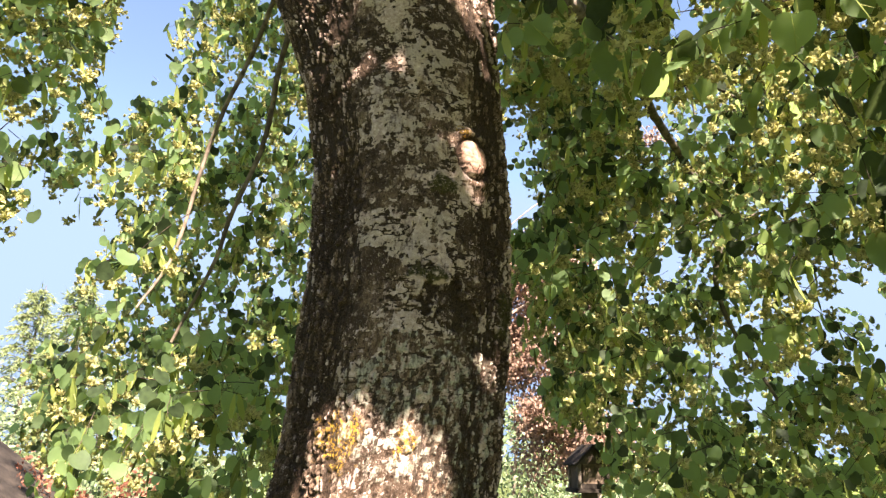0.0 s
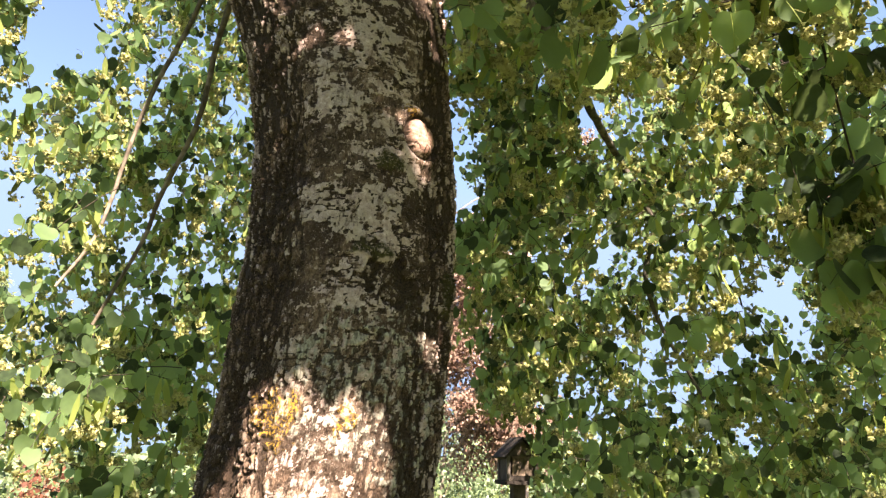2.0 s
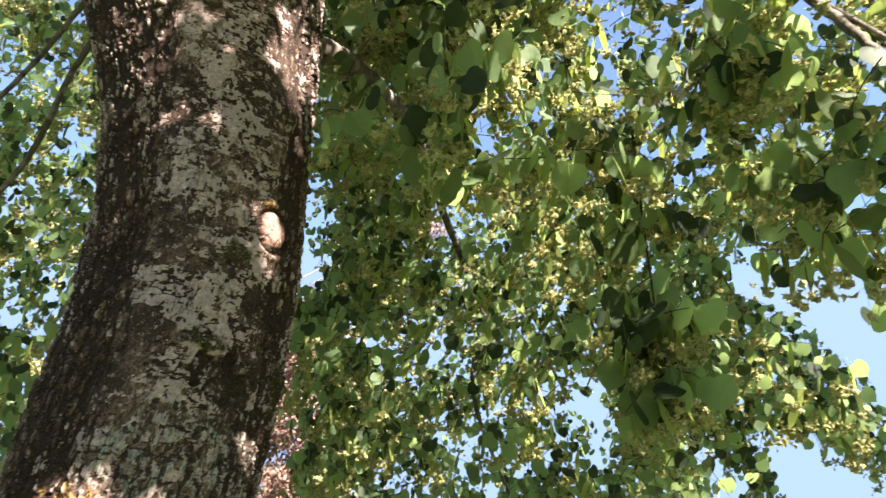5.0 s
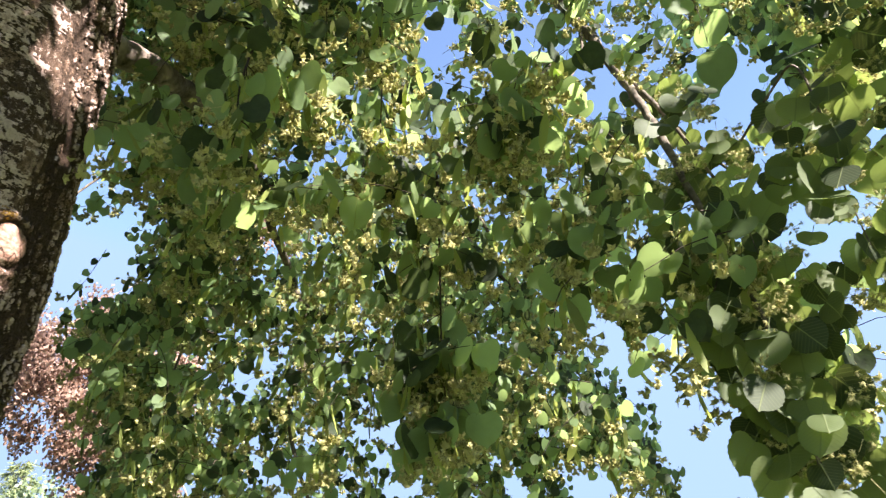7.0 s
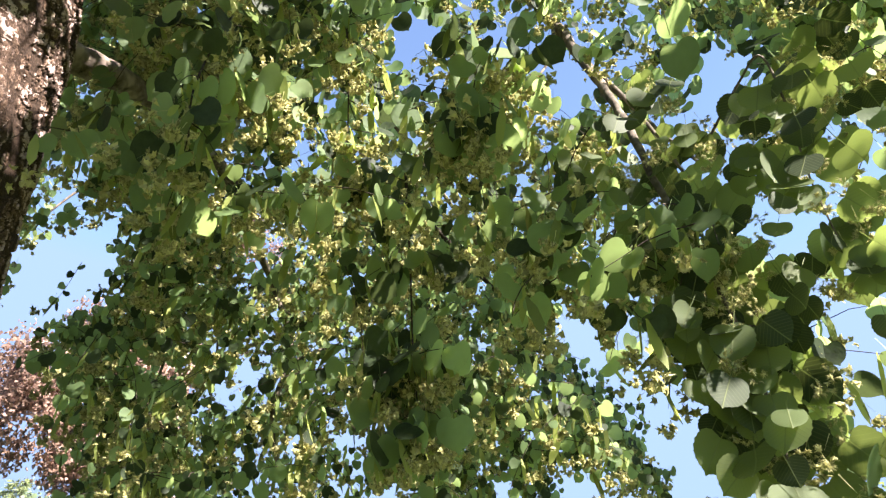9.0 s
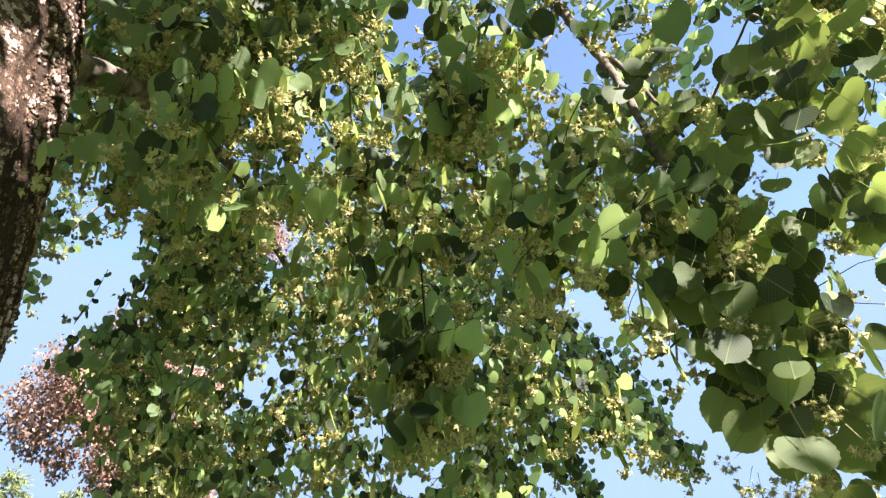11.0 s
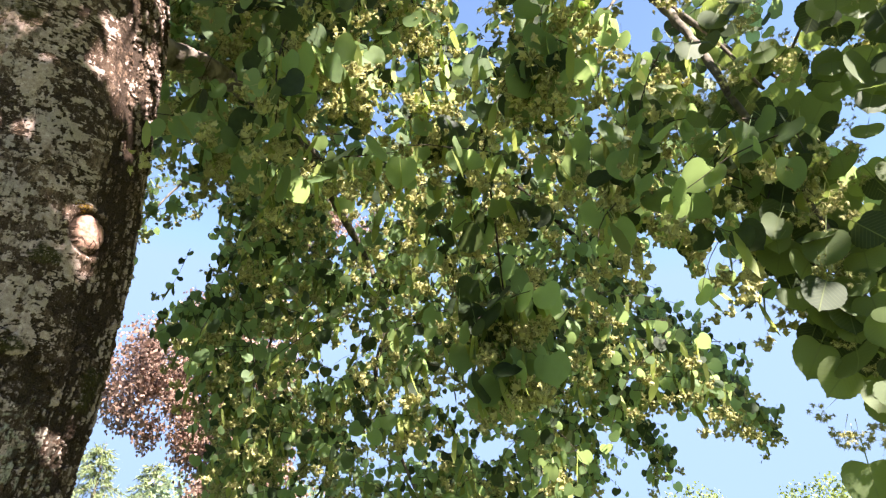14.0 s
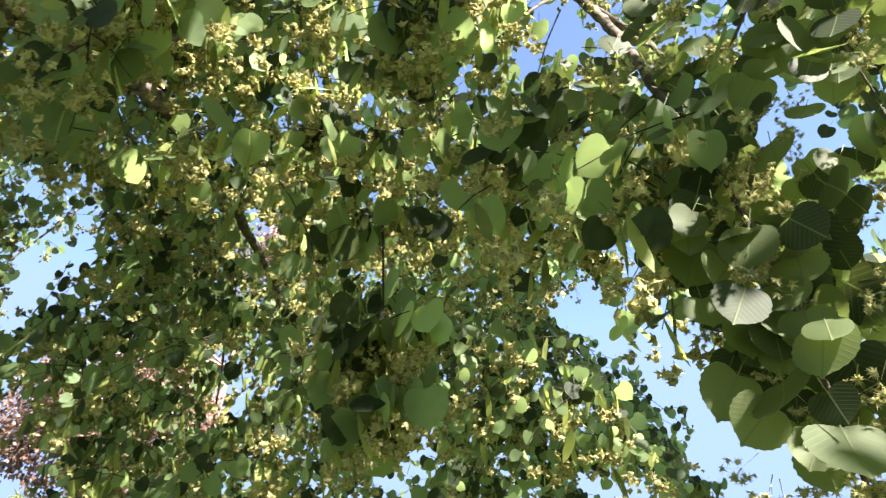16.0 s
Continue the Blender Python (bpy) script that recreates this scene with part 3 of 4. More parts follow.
def heart_leaf(points=8, serrate=0.0, fold=0.16, curl=0.12):
    """A broad heart-shaped lime leaf with a short point, 1 long: base at the origin, tip along +y, upper face +z."""
    s = np.linspace(0, len(OUTLINE_Y) - 1, points + 1)
    ys, ws = np.interp(s, range(len(OUTLINE_Y)), OUTLINE_Y), np.interp(s, range(len(OUTLINE_W)), OUTLINE_W)
    if serrate:
        ws[2:-2] += serrate * np.where(np.arange(points + 1) % 2, 1, -1)[2:-2]

    def bent(x, y):
        yy = max(0.0, y)
        return (x, y, abs(x) * fold - curl * yy * yy - 0.3 * x * x)
    verts = [bent(0, 0), bent(0, 0.35), bent(0, 0.7), bent(0, ys[-1])]
    faces = []
    for side in (-1, 1):
        o = len(verts)
        verts += [bent(side * w, y) for w, y in zip(ws[1:-1], ys[1:-1])]
        ring = [0, *range(o, len(verts)), 3]
        for a, c in zip(ring, ring[1:]):
            hub = 1 if max(verts[a][1], verts[c][1]) < 0.62 and c != 3 else 2
            faces.append((hub, a, c) if side < 0 else (hub, c, a))
        last = max(k for k in range(o, len(verts)) if max(verts[k][1], verts[min(k + 1, len(verts) - 1)][1]) < 0.62 or k == o)
        faces.append((1, last + 1, 2) if side < 0 else (1, 2, last + 1))
    return verts, faces


def with_stalk(leaf, length=0.55):
    verts, faces = list(leaf[0]), list(leaf[1])
    o = len(verts)
    verts += [(-0.012, 0, 0), (0.012, 0, 0), (0.01, -length, 0.08), (-0.01, -length, 0.08)]
    faces += [[o, o + 1, o + 2], [o, o + 2, o + 3]]
    return verts, faces


LEAF = with_stalk(heart_leaf(11))
LEAF_FLAT = with_stalk(heart_leaf(11, 0, 0.05, 0.3))
NEAR = [mesh_of("leaf", *with_stalk(heart_leaf(26, 0.011, f, c)), MAT["near_leaf"]) for f, c in ((0.16, 0.12), (0.05, 0.3), (0.28, 0.02))]


def blossom_template(flowers, petals, seed, thick=0.05, reach=(0.08, 0.13)):
    """A hanging bunch of small starry flowers; 1 is the length of its bract."""
    r = random.Random(seed)
    verts, faces = [], []

    def tri(a, b, c):
        o = len(verts)
        verts.extend([a, b, c])
        faces.append([o, o + 1, o + 2])
    hub = Vector((0.05, 0.85, -0.15))
    tri((0, 0.45, 0.02), (0.02, 0.45, 0.02), tuple(hub))
    for k in range(flowers):
        c = hub + Vector((r.uniform(-0.3, 0.3), r.uniform(-0.05, 0.36), r.uniform(-0.28, 0.16)))
        tri(tuple(hub), tuple(hub + Vector((0.015, 0, 0))), tuple(c))
        axis = Vector((r.uniform(-1, 1), r.uniform(-0.2, 1), r.uniform(-1, 1))).normalized()
        q = axis.to_track_quat("Z", "Y")
        for j in range(petals):
            a = 2 * math.pi * j / petals + r.random()
            size = r.uniform(*reach)
            d = q @ Vector((math.cos(a), math.sin(a), r.uniform(0.1, 0.9))) * size
            e = q @ Vector((-math.sin(a), math.cos(a), 0)) * thick
            tri(tuple(c - e), tuple(c + e), tuple(c + d))
    return verts, faces


BRACT = ([(-0.02, 0, 0), (0.02, 0, 0), (-0.1, 0.35, 0.02), (0.1, 0.35, 0.02), (-0.09, 0.75, 0.07), (0.09, 0.75, 0.07), (0, 1, 0.12)], [(0, 1, 3), (0, 3, 2), (2, 3, 5), (2, 5, 4), (4, 5, 6)])
BLOSSOM = blossom_template(11, 6, 2, 0.07, (0.09, 0.15))
NEAR_BLOSSOM = mesh_of("blossom", *blossom_template(11, 26, 5, 0.014, (0.07, 0.12)), MAT["blossom"], False)

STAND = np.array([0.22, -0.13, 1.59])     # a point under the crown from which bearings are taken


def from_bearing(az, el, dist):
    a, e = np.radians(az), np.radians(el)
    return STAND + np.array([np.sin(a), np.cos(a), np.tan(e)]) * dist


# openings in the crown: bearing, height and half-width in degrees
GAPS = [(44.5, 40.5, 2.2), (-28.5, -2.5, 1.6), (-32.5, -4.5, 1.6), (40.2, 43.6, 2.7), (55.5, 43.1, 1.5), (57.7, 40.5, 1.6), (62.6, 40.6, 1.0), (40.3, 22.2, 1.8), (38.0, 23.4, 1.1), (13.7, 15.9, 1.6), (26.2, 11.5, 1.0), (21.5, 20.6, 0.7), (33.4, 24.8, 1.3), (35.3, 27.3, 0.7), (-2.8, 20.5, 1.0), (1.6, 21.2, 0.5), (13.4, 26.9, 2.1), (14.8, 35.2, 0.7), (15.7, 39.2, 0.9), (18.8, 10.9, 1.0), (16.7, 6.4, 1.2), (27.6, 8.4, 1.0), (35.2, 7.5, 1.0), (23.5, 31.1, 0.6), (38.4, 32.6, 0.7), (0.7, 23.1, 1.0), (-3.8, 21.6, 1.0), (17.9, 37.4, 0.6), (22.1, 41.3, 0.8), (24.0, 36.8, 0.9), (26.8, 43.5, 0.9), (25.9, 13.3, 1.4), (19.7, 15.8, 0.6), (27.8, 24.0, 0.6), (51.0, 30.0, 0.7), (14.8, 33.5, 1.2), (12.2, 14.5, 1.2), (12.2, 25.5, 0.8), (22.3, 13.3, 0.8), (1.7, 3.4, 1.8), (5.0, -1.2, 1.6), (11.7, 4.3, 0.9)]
# foot of the curtain of leaves, by bearing
SKIRT_AZ = [-180, -46, -41, -37, -34.2, -33, -8, -6.2, -3.1, -2.2, -1.6, 0.9, 1.6, 6.5, 8.5, 20, 32, 35, 37.8, 40, 43, 45.3, 48.2, 49, 51, 54, 78, 88, 180]
SKIRT_EL = [-12, -12, 10, 16, 4, -9, -9, 18.9, 20, 16, 12, 10, 3, 2, -9, -9, -6, 4, 5.3, 9, 8, 8.5, 7, 13, 27, 40, 40, -12, -12]


def in_crown(az, el, dist):
    # ragged edges: hanging tufts and bays
    az, el = az + 1.9 * noise.noise((az * 0.45, el * 0.25, dist * 3)), el + 2.6 * noise.noise((az * 0.5, el * 0.2, dist * 3 + 9))
    if az < -35 and -48 < az and el < 0:
        return False
    if -48 < az < -33 and el < np.interp(az, [-48, -36, -33], [0, 2.5, 9]):
        return True
    if el < np.interp(az, SKIRT_AZ, SKIRT_EL):
        return False
    if 40 < az < 56 and el > 7 and 8 < el < 30 and az > np.interp(el, [7, 12, 16, 18.5, 20.5, 26, 30], [49.2, 47.6, 45, 41.7, 39.6, 43, 50]):
        return False
    if -34.5 < az < -28 and el > 8 and az < np.interp(el, [8, 11, 15, 18, 20, 23, 28, 34, 40], [-33.8, -33.0, -32.4, -33.6, -34.5, -32.6, -31.2, -29.4, -28]):
        return False
    if az <= -34.5 and az > -37.3 and el < 17.5 + 2.5 * math.sin(az * 2.2):
        return False
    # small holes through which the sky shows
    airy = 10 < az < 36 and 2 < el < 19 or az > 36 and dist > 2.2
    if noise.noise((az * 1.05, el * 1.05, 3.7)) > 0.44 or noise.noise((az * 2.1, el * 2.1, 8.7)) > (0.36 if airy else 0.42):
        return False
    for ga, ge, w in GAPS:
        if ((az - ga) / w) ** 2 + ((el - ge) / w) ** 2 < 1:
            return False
    return True


# leaves are cleared sunward of these places to light them: place and half-width
SHAFTS = [((-0.13, 0.92, 1.49), 0.135), ((0.05, 1.09, 2.5), 0.085), ((0.06, 1.03, 2.06), 0.03), ((-0.07, 1.0, 2.2), 0.03), ((0.8, 1.35, 2.75), 0.2), ((-0.8, 1.65, 2.2), 0.5), ((-0.8, 2.15, 2.75), 0.45), ((-0.75, 2.3, 1.9), 0.4)]


def in_shaft(p):
    for q, w in SHAFTS:
        v = Vector(p) - Vector(q)
        k = v.dot(TO_SUN)
        if k > 0.12 and (v - TO_SUN * k).length < w:
            return True
    return False


LEAVES, FLOWERS, TWIGS = [], [], []


def poses_of(rows):
    at, tip, up = (np.array([r[k] for r in rows]) for k in range(3))
    size = np.array([r[3] for r in rows])[:, None]
    tip = tip / np.linalg.norm(tip, axis=1)[:, None]
    side = np.cross(tip, up)
    side /= np.linalg.norm(side, axis=1)[:, None] + 1e-9
    m = np.zeros((len(rows), 4, 4))
    m[:, :3, 0], m[:, :3, 1], m[:, :3, 2] = side * size * rng.uniform(0.95, 1.12, (len(rows), 1)), tip * size, np.cross(side, tip) * size
    m[:, :3, 3], m[:, 3, 3] = at, 1
    return m


def leaf_pose(at, tip, up, size):
    tip = tip / (np.linalg.norm(tip) + 1e-9)
    side = np.cross(tip, up)
    side /= np.linalg.norm(side) + 1e-9
    nrm = np.cross(side, tip)
    m = np.eye(4)
    m[:3, 0], m[:3, 1], m[:3, 2] = side * size * rng.uniform(0.98, 1.15), tip * size, nrm * size
    m[:3, 3] = at
    return m


def leafy_twig(start, heading, length, leaf=0.047, pitch=0.033, flowers=0.4, keep=None, thick=0.0016):
    """A drooping twig with alternate leaves on stalks and hanging bunches of flowers."""
    n = max(4, int(length / 0.05))
    d = np.array(heading, float)
    p = np.array(start, float)
    line = [p.copy()]
    for k in range(n):
        d = d + np.array([0, 0, -0.16]) + (rng.random(3) - 0.5) * 0.35
        d /= np.linalg.norm(d)
        p = p + d * length / n
        if keep is not None and not keep(p):
            break
        line.append(p.copy())
    if len(line) < 3:
        return
    n, length = len(line) - 1, length * (len(line) - 1) / n
    line = np.array(line)
    TWIGS.append(tube_arrays(line, np.linspace(thick, 0.0008, len(line)), 3))
    count = max(2, int(length / pitch))
    turn = rng.random() * 6.28
    for k in range(count):
        t = (k + 0.6) / count * n
        i = min(int(t), n - 1)
        at = line[i] + (line[i + 1] - line[i]) * (t - i)
        axis = line[i + 1] - line[i]
        axis /= np.linalg.norm(axis) + 1e-9
        turn += 3.14 + (rng.random() - 0.5) * 1.6
        out = np.array([math.cos(turn), math.sin(turn), 0.0])
        stalk = out * 0.8 + axis * 0.4 + np.array([0, 0, 0.1])
        size = leaf * rng.uniform(0.6, 1.2)
        at = at + stalk / np.linalg.norm(stalk) * size * 0.5
        away = at - STAND
        away = away / (math.hypot(away[0], away[1]) + 1e-6)
        tip = out * 0.5 + np.array([0, 0, -0.8]) + (rng.random(3) - 0.5) * 0.8
        up = away * np.array([0.8, 0.8, 0]) + out * 0.3 + np.array([0, 0, 0.45]) + (rng.random(3) - 0.5) * 0.8
        if keep is None or keep(at):
            LEAVES.append((at, tip, up, size))
        if rng.random() < flowers and (keep is None or keep(at)):
            FLOWERS.append((at - stalk * 0.015, np.array([0, 0, -1.0]) + (rng.random(3) - 0.5) * 0.9, rng.random(3) - 0.5, rng.uniform(0.07, 0.1)))


def bearing(p):
    v = np.asarray(p) - STAND
    h = math.hypot(v[0], v[1])
    return math.degrees(math.atan2(v[0], v[1])), math.degrees(math.atan2(v[2], h)), h


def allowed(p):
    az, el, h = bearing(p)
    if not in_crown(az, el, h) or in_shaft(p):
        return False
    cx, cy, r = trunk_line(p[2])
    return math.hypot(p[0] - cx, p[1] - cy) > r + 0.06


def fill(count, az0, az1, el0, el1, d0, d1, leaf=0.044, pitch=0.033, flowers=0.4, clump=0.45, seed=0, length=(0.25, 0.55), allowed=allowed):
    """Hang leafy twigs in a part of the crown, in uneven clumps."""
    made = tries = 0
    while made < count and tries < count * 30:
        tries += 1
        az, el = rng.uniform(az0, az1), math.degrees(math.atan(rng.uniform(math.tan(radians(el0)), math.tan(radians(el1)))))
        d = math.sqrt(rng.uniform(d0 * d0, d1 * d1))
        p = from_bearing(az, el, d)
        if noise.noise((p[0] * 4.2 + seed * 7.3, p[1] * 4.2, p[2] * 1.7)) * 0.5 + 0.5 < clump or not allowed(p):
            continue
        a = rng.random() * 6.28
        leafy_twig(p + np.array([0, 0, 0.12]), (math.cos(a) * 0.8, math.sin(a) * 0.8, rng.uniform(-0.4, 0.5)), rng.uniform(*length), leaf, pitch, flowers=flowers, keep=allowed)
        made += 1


def near_the_bough(p):
    """The drooping bough's own hanging edges."""
    az, el, h = bearing(p)
    if az < np.interp(el, [0, 1.4, 3.4, 5.5, 9, 15, 17, 28, 35, 38, 44], [57, 56, 54.5, 52.3, 51.6, 52, 52.2, 53, 57.5, 62, 65]) or el > 50 or h < 1.1:
        return False
    if az > np.interp(el, [0, 6, 10, 16, 20, 24, 28], [67, 66, 66, 66, 69, 75, 82]):
        return False
    return not in_shaft(p) and ((az - 63.5) / 1.8) ** 2 + ((el - 27) / 1.8) ** 2 > 1


def between_the_boughs(p):
    """The hanging sprays inside the bough."""
    az, el, h = bearing(p)
    if az < np.interp(el, [15, 19, 22.5, 26, 41], [46, 41, 38, 35, 31]) or az > 57 or el < np.interp(az, [36, 41, 46, 50, 53, 56], [22.5, 19, 16.2, 15, 17, 17.7]) or el > 41 or h < 0.95:
        return False
    return ((az - 40) / 3.2) ** 2 + ((el - 43) / 3.5) ** 2 > 1 and ((az - 45) / 3.5) ** 2 + ((el - 40) / 3.5) ** 2 > 1


# curtain on the side with the bird feeder, then the far edge, the sunny side, the roof of the crown
fill(45, -1, 9, 6, 26, 2.2, 3.2, leaf=0.04, pitch=0.028, seed=33, flowers=0.3, clump=0.2)
fill(700, 2, 49, -9, 30, 1.9, 3.3, leaf=0.038, pitch=0.028, seed=1, flowers=0.3, clump=0.48)
fill(330, 2, 60, 26, 58, 1.5, 2.8, leaf=0.046, pitch=0.033, seed=2, flowers=0.5, clump=0.46)
fill(170, 34, 50, 6, 24, 2.6, 3.3, leaf=0.037, pitch=0.026, seed=3, clump=0.3, flowers=0.15)
fill(60, 18, 53, 22, 44, 1.35, 1.9, leaf=0.052, pitch=0.038, seed=4, flowers=0.6)
fill(80, -7, 14, 26, 52, 1.25, 1.8, leaf=0.062, pitch=0.042, seed=14, flowers=1.0, clump=0.42)
fill(150, 0, 14, 2, 34, 2.4, 3.8, leaf=0.043, pitch=0.03, seed=31, flowers=0.7, clump=0.3)
fill(330, -36, -6, -9, 38, 2.0, 3.0, leaf=0.042, pitch=0.028, seed=5, flowers=0.4, clump=0.48)
fill(900, -37, -5, -7, 36, 3.0, 4.6, leaf=0.043, pitch=0.028, seed=25, flowers=0.4, clump=0.4)
fill(170, -46, -34, 13, 42, 1.6, 2.6, leaf=0.044, pitch=0.032, seed=6, flowers=0.5, clump=0.3)
fill(960, 4, 42, -6, 28, 2.9, 4.3, leaf=0.038, pitch=0.028, seed=21, flowers=0.2, clump=0.36)
fill(140, -8, 16, 26, 50, 1.9, 3.2, leaf=0.048, pitch=0.034, seed=27, flowers=0.6, clump=0.3)
fill(50, -46, -33, -9, 7, 2.6, 3.6, leaf=0.042, pitch=0.028, seed=18, flowers=0.2, clump=0.35)
fill(200, -30, 3, 36, 62, 1.5, 2.8, leaf=0.05, seed=7, flowers=0.5)
fill(50, 50, 75, 42, 55, 1.6, 2.4, leaf=0.05, seed=8, flowers=0.6)
fill(16, 52, 76, 4, 48, 1.15, 1.6, leaf=0.062, pitch=0.046, seed=12, flowers=0.9, clump=0.3, allowed=near_the_bough)
fill(5, 52, 64, 4, 20, 1.2, 1.6, leaf=0.055, pitch=0.044, seed=34, flowers=0.4, clump=0.2, length=(0.15, 0.3), allowed=near_the_bough)
fill(18, 31, 57, 17, 41, 1.05, 1.5, leaf=0.052, pitch=0.042, seed=22, flowers=0.6, clump=0.25, length=(0.15, 0.35), allowed=between_the_boughs)
fill(30, 36, 57, 16, 27, 1.15, 1.8, leaf=0.048, pitch=0.04, seed=32, flowers=0.5, clump=0.2, length=(0.15, 0.35), allowed=between_the_boughs)


def leafy_limb(points, r0, count, spread, leaf=0.042, flowers=0.4, length=(0.15, 0.32)):
    """A thin limb with short leafy twigs all along it."""
    line = spline(points, 10)
    TWIGS.append(tube_arrays(line, np.linspace(r0, 0.0012, len(line)), 5))
    for k in range(count):
        p = line[int(rng.random() ** 0.85 * (len(line) - 1))]
        a = rng.random() * 6.28
        leafy_twig(p, (math.cos(a) * spread, math.sin(a) * spread, rng.uniform(-0.5, 0.3)), rng.uniform(*length), leaf, flowers=flowers)


# drooping ends of the far boughs against the open sky
leafy_limb([(1.3, 2.05, 3.1), (2.15, 2.25, 2.7), (2.65, 2.36, 2.4), (3.0, 2.38, 2.08)], 0.012, 75, 0.6, leaf=0.042, length=(0.1, 0.22))
leafy_limb([(1.5, 2.4, 2.85), (2.04, 2.59, 2.52), (2.4, 2.69, 2.2), (2.66, 2.7, 1.95)], 0.01, 60, 0.6, leaf=0.042, length=(0.1, 0.2))
leafy_limb([(1.4, 2.6, 2.8), (1.84, 2.79, 2.5), (2.12, 2.85, 2.16), (2.36, 2.89, 1.84)], 0.01, 60, 0.6, leaf=0.042, length=(0.1, 0.2))
# near sprays heavy with flowers
leafy_limb([(0.7, 1.3, 3.2), (0.72, 1.26, 3.0), (0.74, 1.26, 2.8), (0.75, 1.25, 2.6)], 0.004, 16, 0.5, leaf=0.05, flowers=1.8, length=(0.08, 0.18))
leafy_limb([(0.9, 1.2, 2.6), (0.96, 1.26, 2.36), (0.99, 1.27, 2.1), (1.03, 1.28, 1.92)], 0.004, 26, 0.5, leaf=0.066, flowers=1.5, length=(0.1, 0.2))
leafy_limb([(0.4, 1.3, 3.0), (0.36, 1.15, 2.75), (0.33, 1.02, 2.5), (0.34, 0.98, 2.36)], 0.004, 16, 0.5, leaf=0.066, flowers=1.5, length=(0.08, 0.18))
leafy_limb([(1.2, 1.05, 3.05), (1.0, 0.85, 2.75), (0.85, 0.78, 2.55), (0.8, 0.77, 2.42)], 0.004, 20, 0.5, leaf=0.062, flowers=1.0, length=(0.1, 0.2))
# boughs overhead on the sunny side, mostly out of view, added to block sun
def fill_box(count, lo, hi, leaf, clump, seed):
    made = 0
    while made < count:
        p = np.array([rng.uniform(a, c) for a, c in zip(lo, hi)])
        if noise.noise(Vector(p * 2.2 + seed)) * 0.5 + 0.5 < clump:
            continue
        a = rng.random() * 6.28
        leafy_twig(p, (math.cos(a), math.sin(a), rng.uniform(-0.3, 0.4)), rng.uniform(0.4, 0.7), leaf, flowers=0.0, keep=lambda q: not in_shaft(q))
        made += 1


fill_box(300, (-0.65, -1.7, 3.3), (1.25, 0.6, 4.3), 0.075, 0.3, 3.0)
fill_box(34, (1.25, -1.7, 3.3), (2.4, 0.0, 4.3), 0.075, 0.35, 3.0)
fill_box(150, (-0.2, 0.4, 3.6), (1.2, 2.4, 4.4), 0.08, 0.3, 4.0)
fill_box(170, (0.05, -0.95, 2.95), (1.15, 0.35, 3.7), 0.07, 0.0, 5.0)
# unseen high leaves, added to keep sun off the far bough ends
fill_box(330, (2.5, -0.1, 4.4), (4.3, 1.4, 5.3), 0.085, 0.1, 8.0)
def shade(place, wide, count, near, far):
    """Unseen leafy twigs overhead, added on the sun's side of a place to shade it."""
    side = TO_SUN.cross(Vector((0, 0, 1))).normalized()
    over = side.cross(TO_SUN)
    for k in range(count):
        p = Vector(place) + TO_SUN * rng.uniform(near, far) + side * rng.uniform(-wide, wide) + over * rng.uniform(-wide, wide)
        a = rng.random() * 6.28
        leafy_twig(np.array(p), (math.cos(a), math.sin(a), rng.uniform(-0.2, 0.4)), rng.uniform(0.15, 0.3), 0.07, flowers=0.0, keep=lambda q: not in_shaft(q))


shade((-0.08, 1.0, 2.3), 0.2, 24, 1.7, 2.6)
shade((-0.05, 1.0, 1.85), 0.22, 26, 2.0, 2.9)
# back and top of the crown, largely unseen, added to darken the trunk
fill(480, 86, 316, -10, 45, 2.4, 3.4, leaf=0.1, seed=11, flowers=0.0, length=(0.5, 0.9), clump=0.33)
fill(300, 60, 330, 40, 80, 1.2, 3.0, leaf=0.085, seed=9, flowers=0.0, length=(0.5, 0.9), clump=0.36)
fill(200, -180, 180, 54, 78, 1.1, 2.6, leaf=0.055, seed=10, flowers=0.1, length=(0.4, 0.8), clump=0.36)

ALL = poses_of(LEAVES)[rng.permutation(len(LEAVES))]
half = len(ALL) // 2
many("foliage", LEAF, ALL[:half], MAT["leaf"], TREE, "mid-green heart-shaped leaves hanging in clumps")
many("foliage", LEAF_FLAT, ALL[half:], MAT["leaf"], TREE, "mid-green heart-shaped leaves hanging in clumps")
bunches = poses_of(FLOWERS)
many("blossom", BLOSSOM, bunches, MAT["blossom"], TREE, "pale yellow hanging flower bunches")
many("bract", BRACT, bunches, MAT["bract"], TREE, "narrow pale green bracts")
joined("twig_work", TWIGS, MAT["twig"], TREE, "thin dark hanging twigs", "stuff")

# the drooping bough: each of its large leaves and flower bunches by itself
SPINE = spline([(1.44, 1.06, 3.16), (1.39, 0.88, 2.8), (1.25, 0.68, 2.43), (1.27, 0.6, 2.18), (1.26, 0.53, 1.98), (1.28, 0.5, 1.7)], 12)

SIDE_SHOOT = spline([(1.52, 0.75, 2.62), (1.48, 0.58, 2.72), (1.42, 0.48, 2.7), (1.36, 0.42, 2.5), (1.34, 0.4, 2.3), (1.36, 0.38, 2.12)], 12)
joined("side_shoot", [tube_arrays(SIDE_SHOOT, np.linspace(0.004, 0.0015, len(SIDE_SHOOT)), 6)], MAT["limb"], TREE)


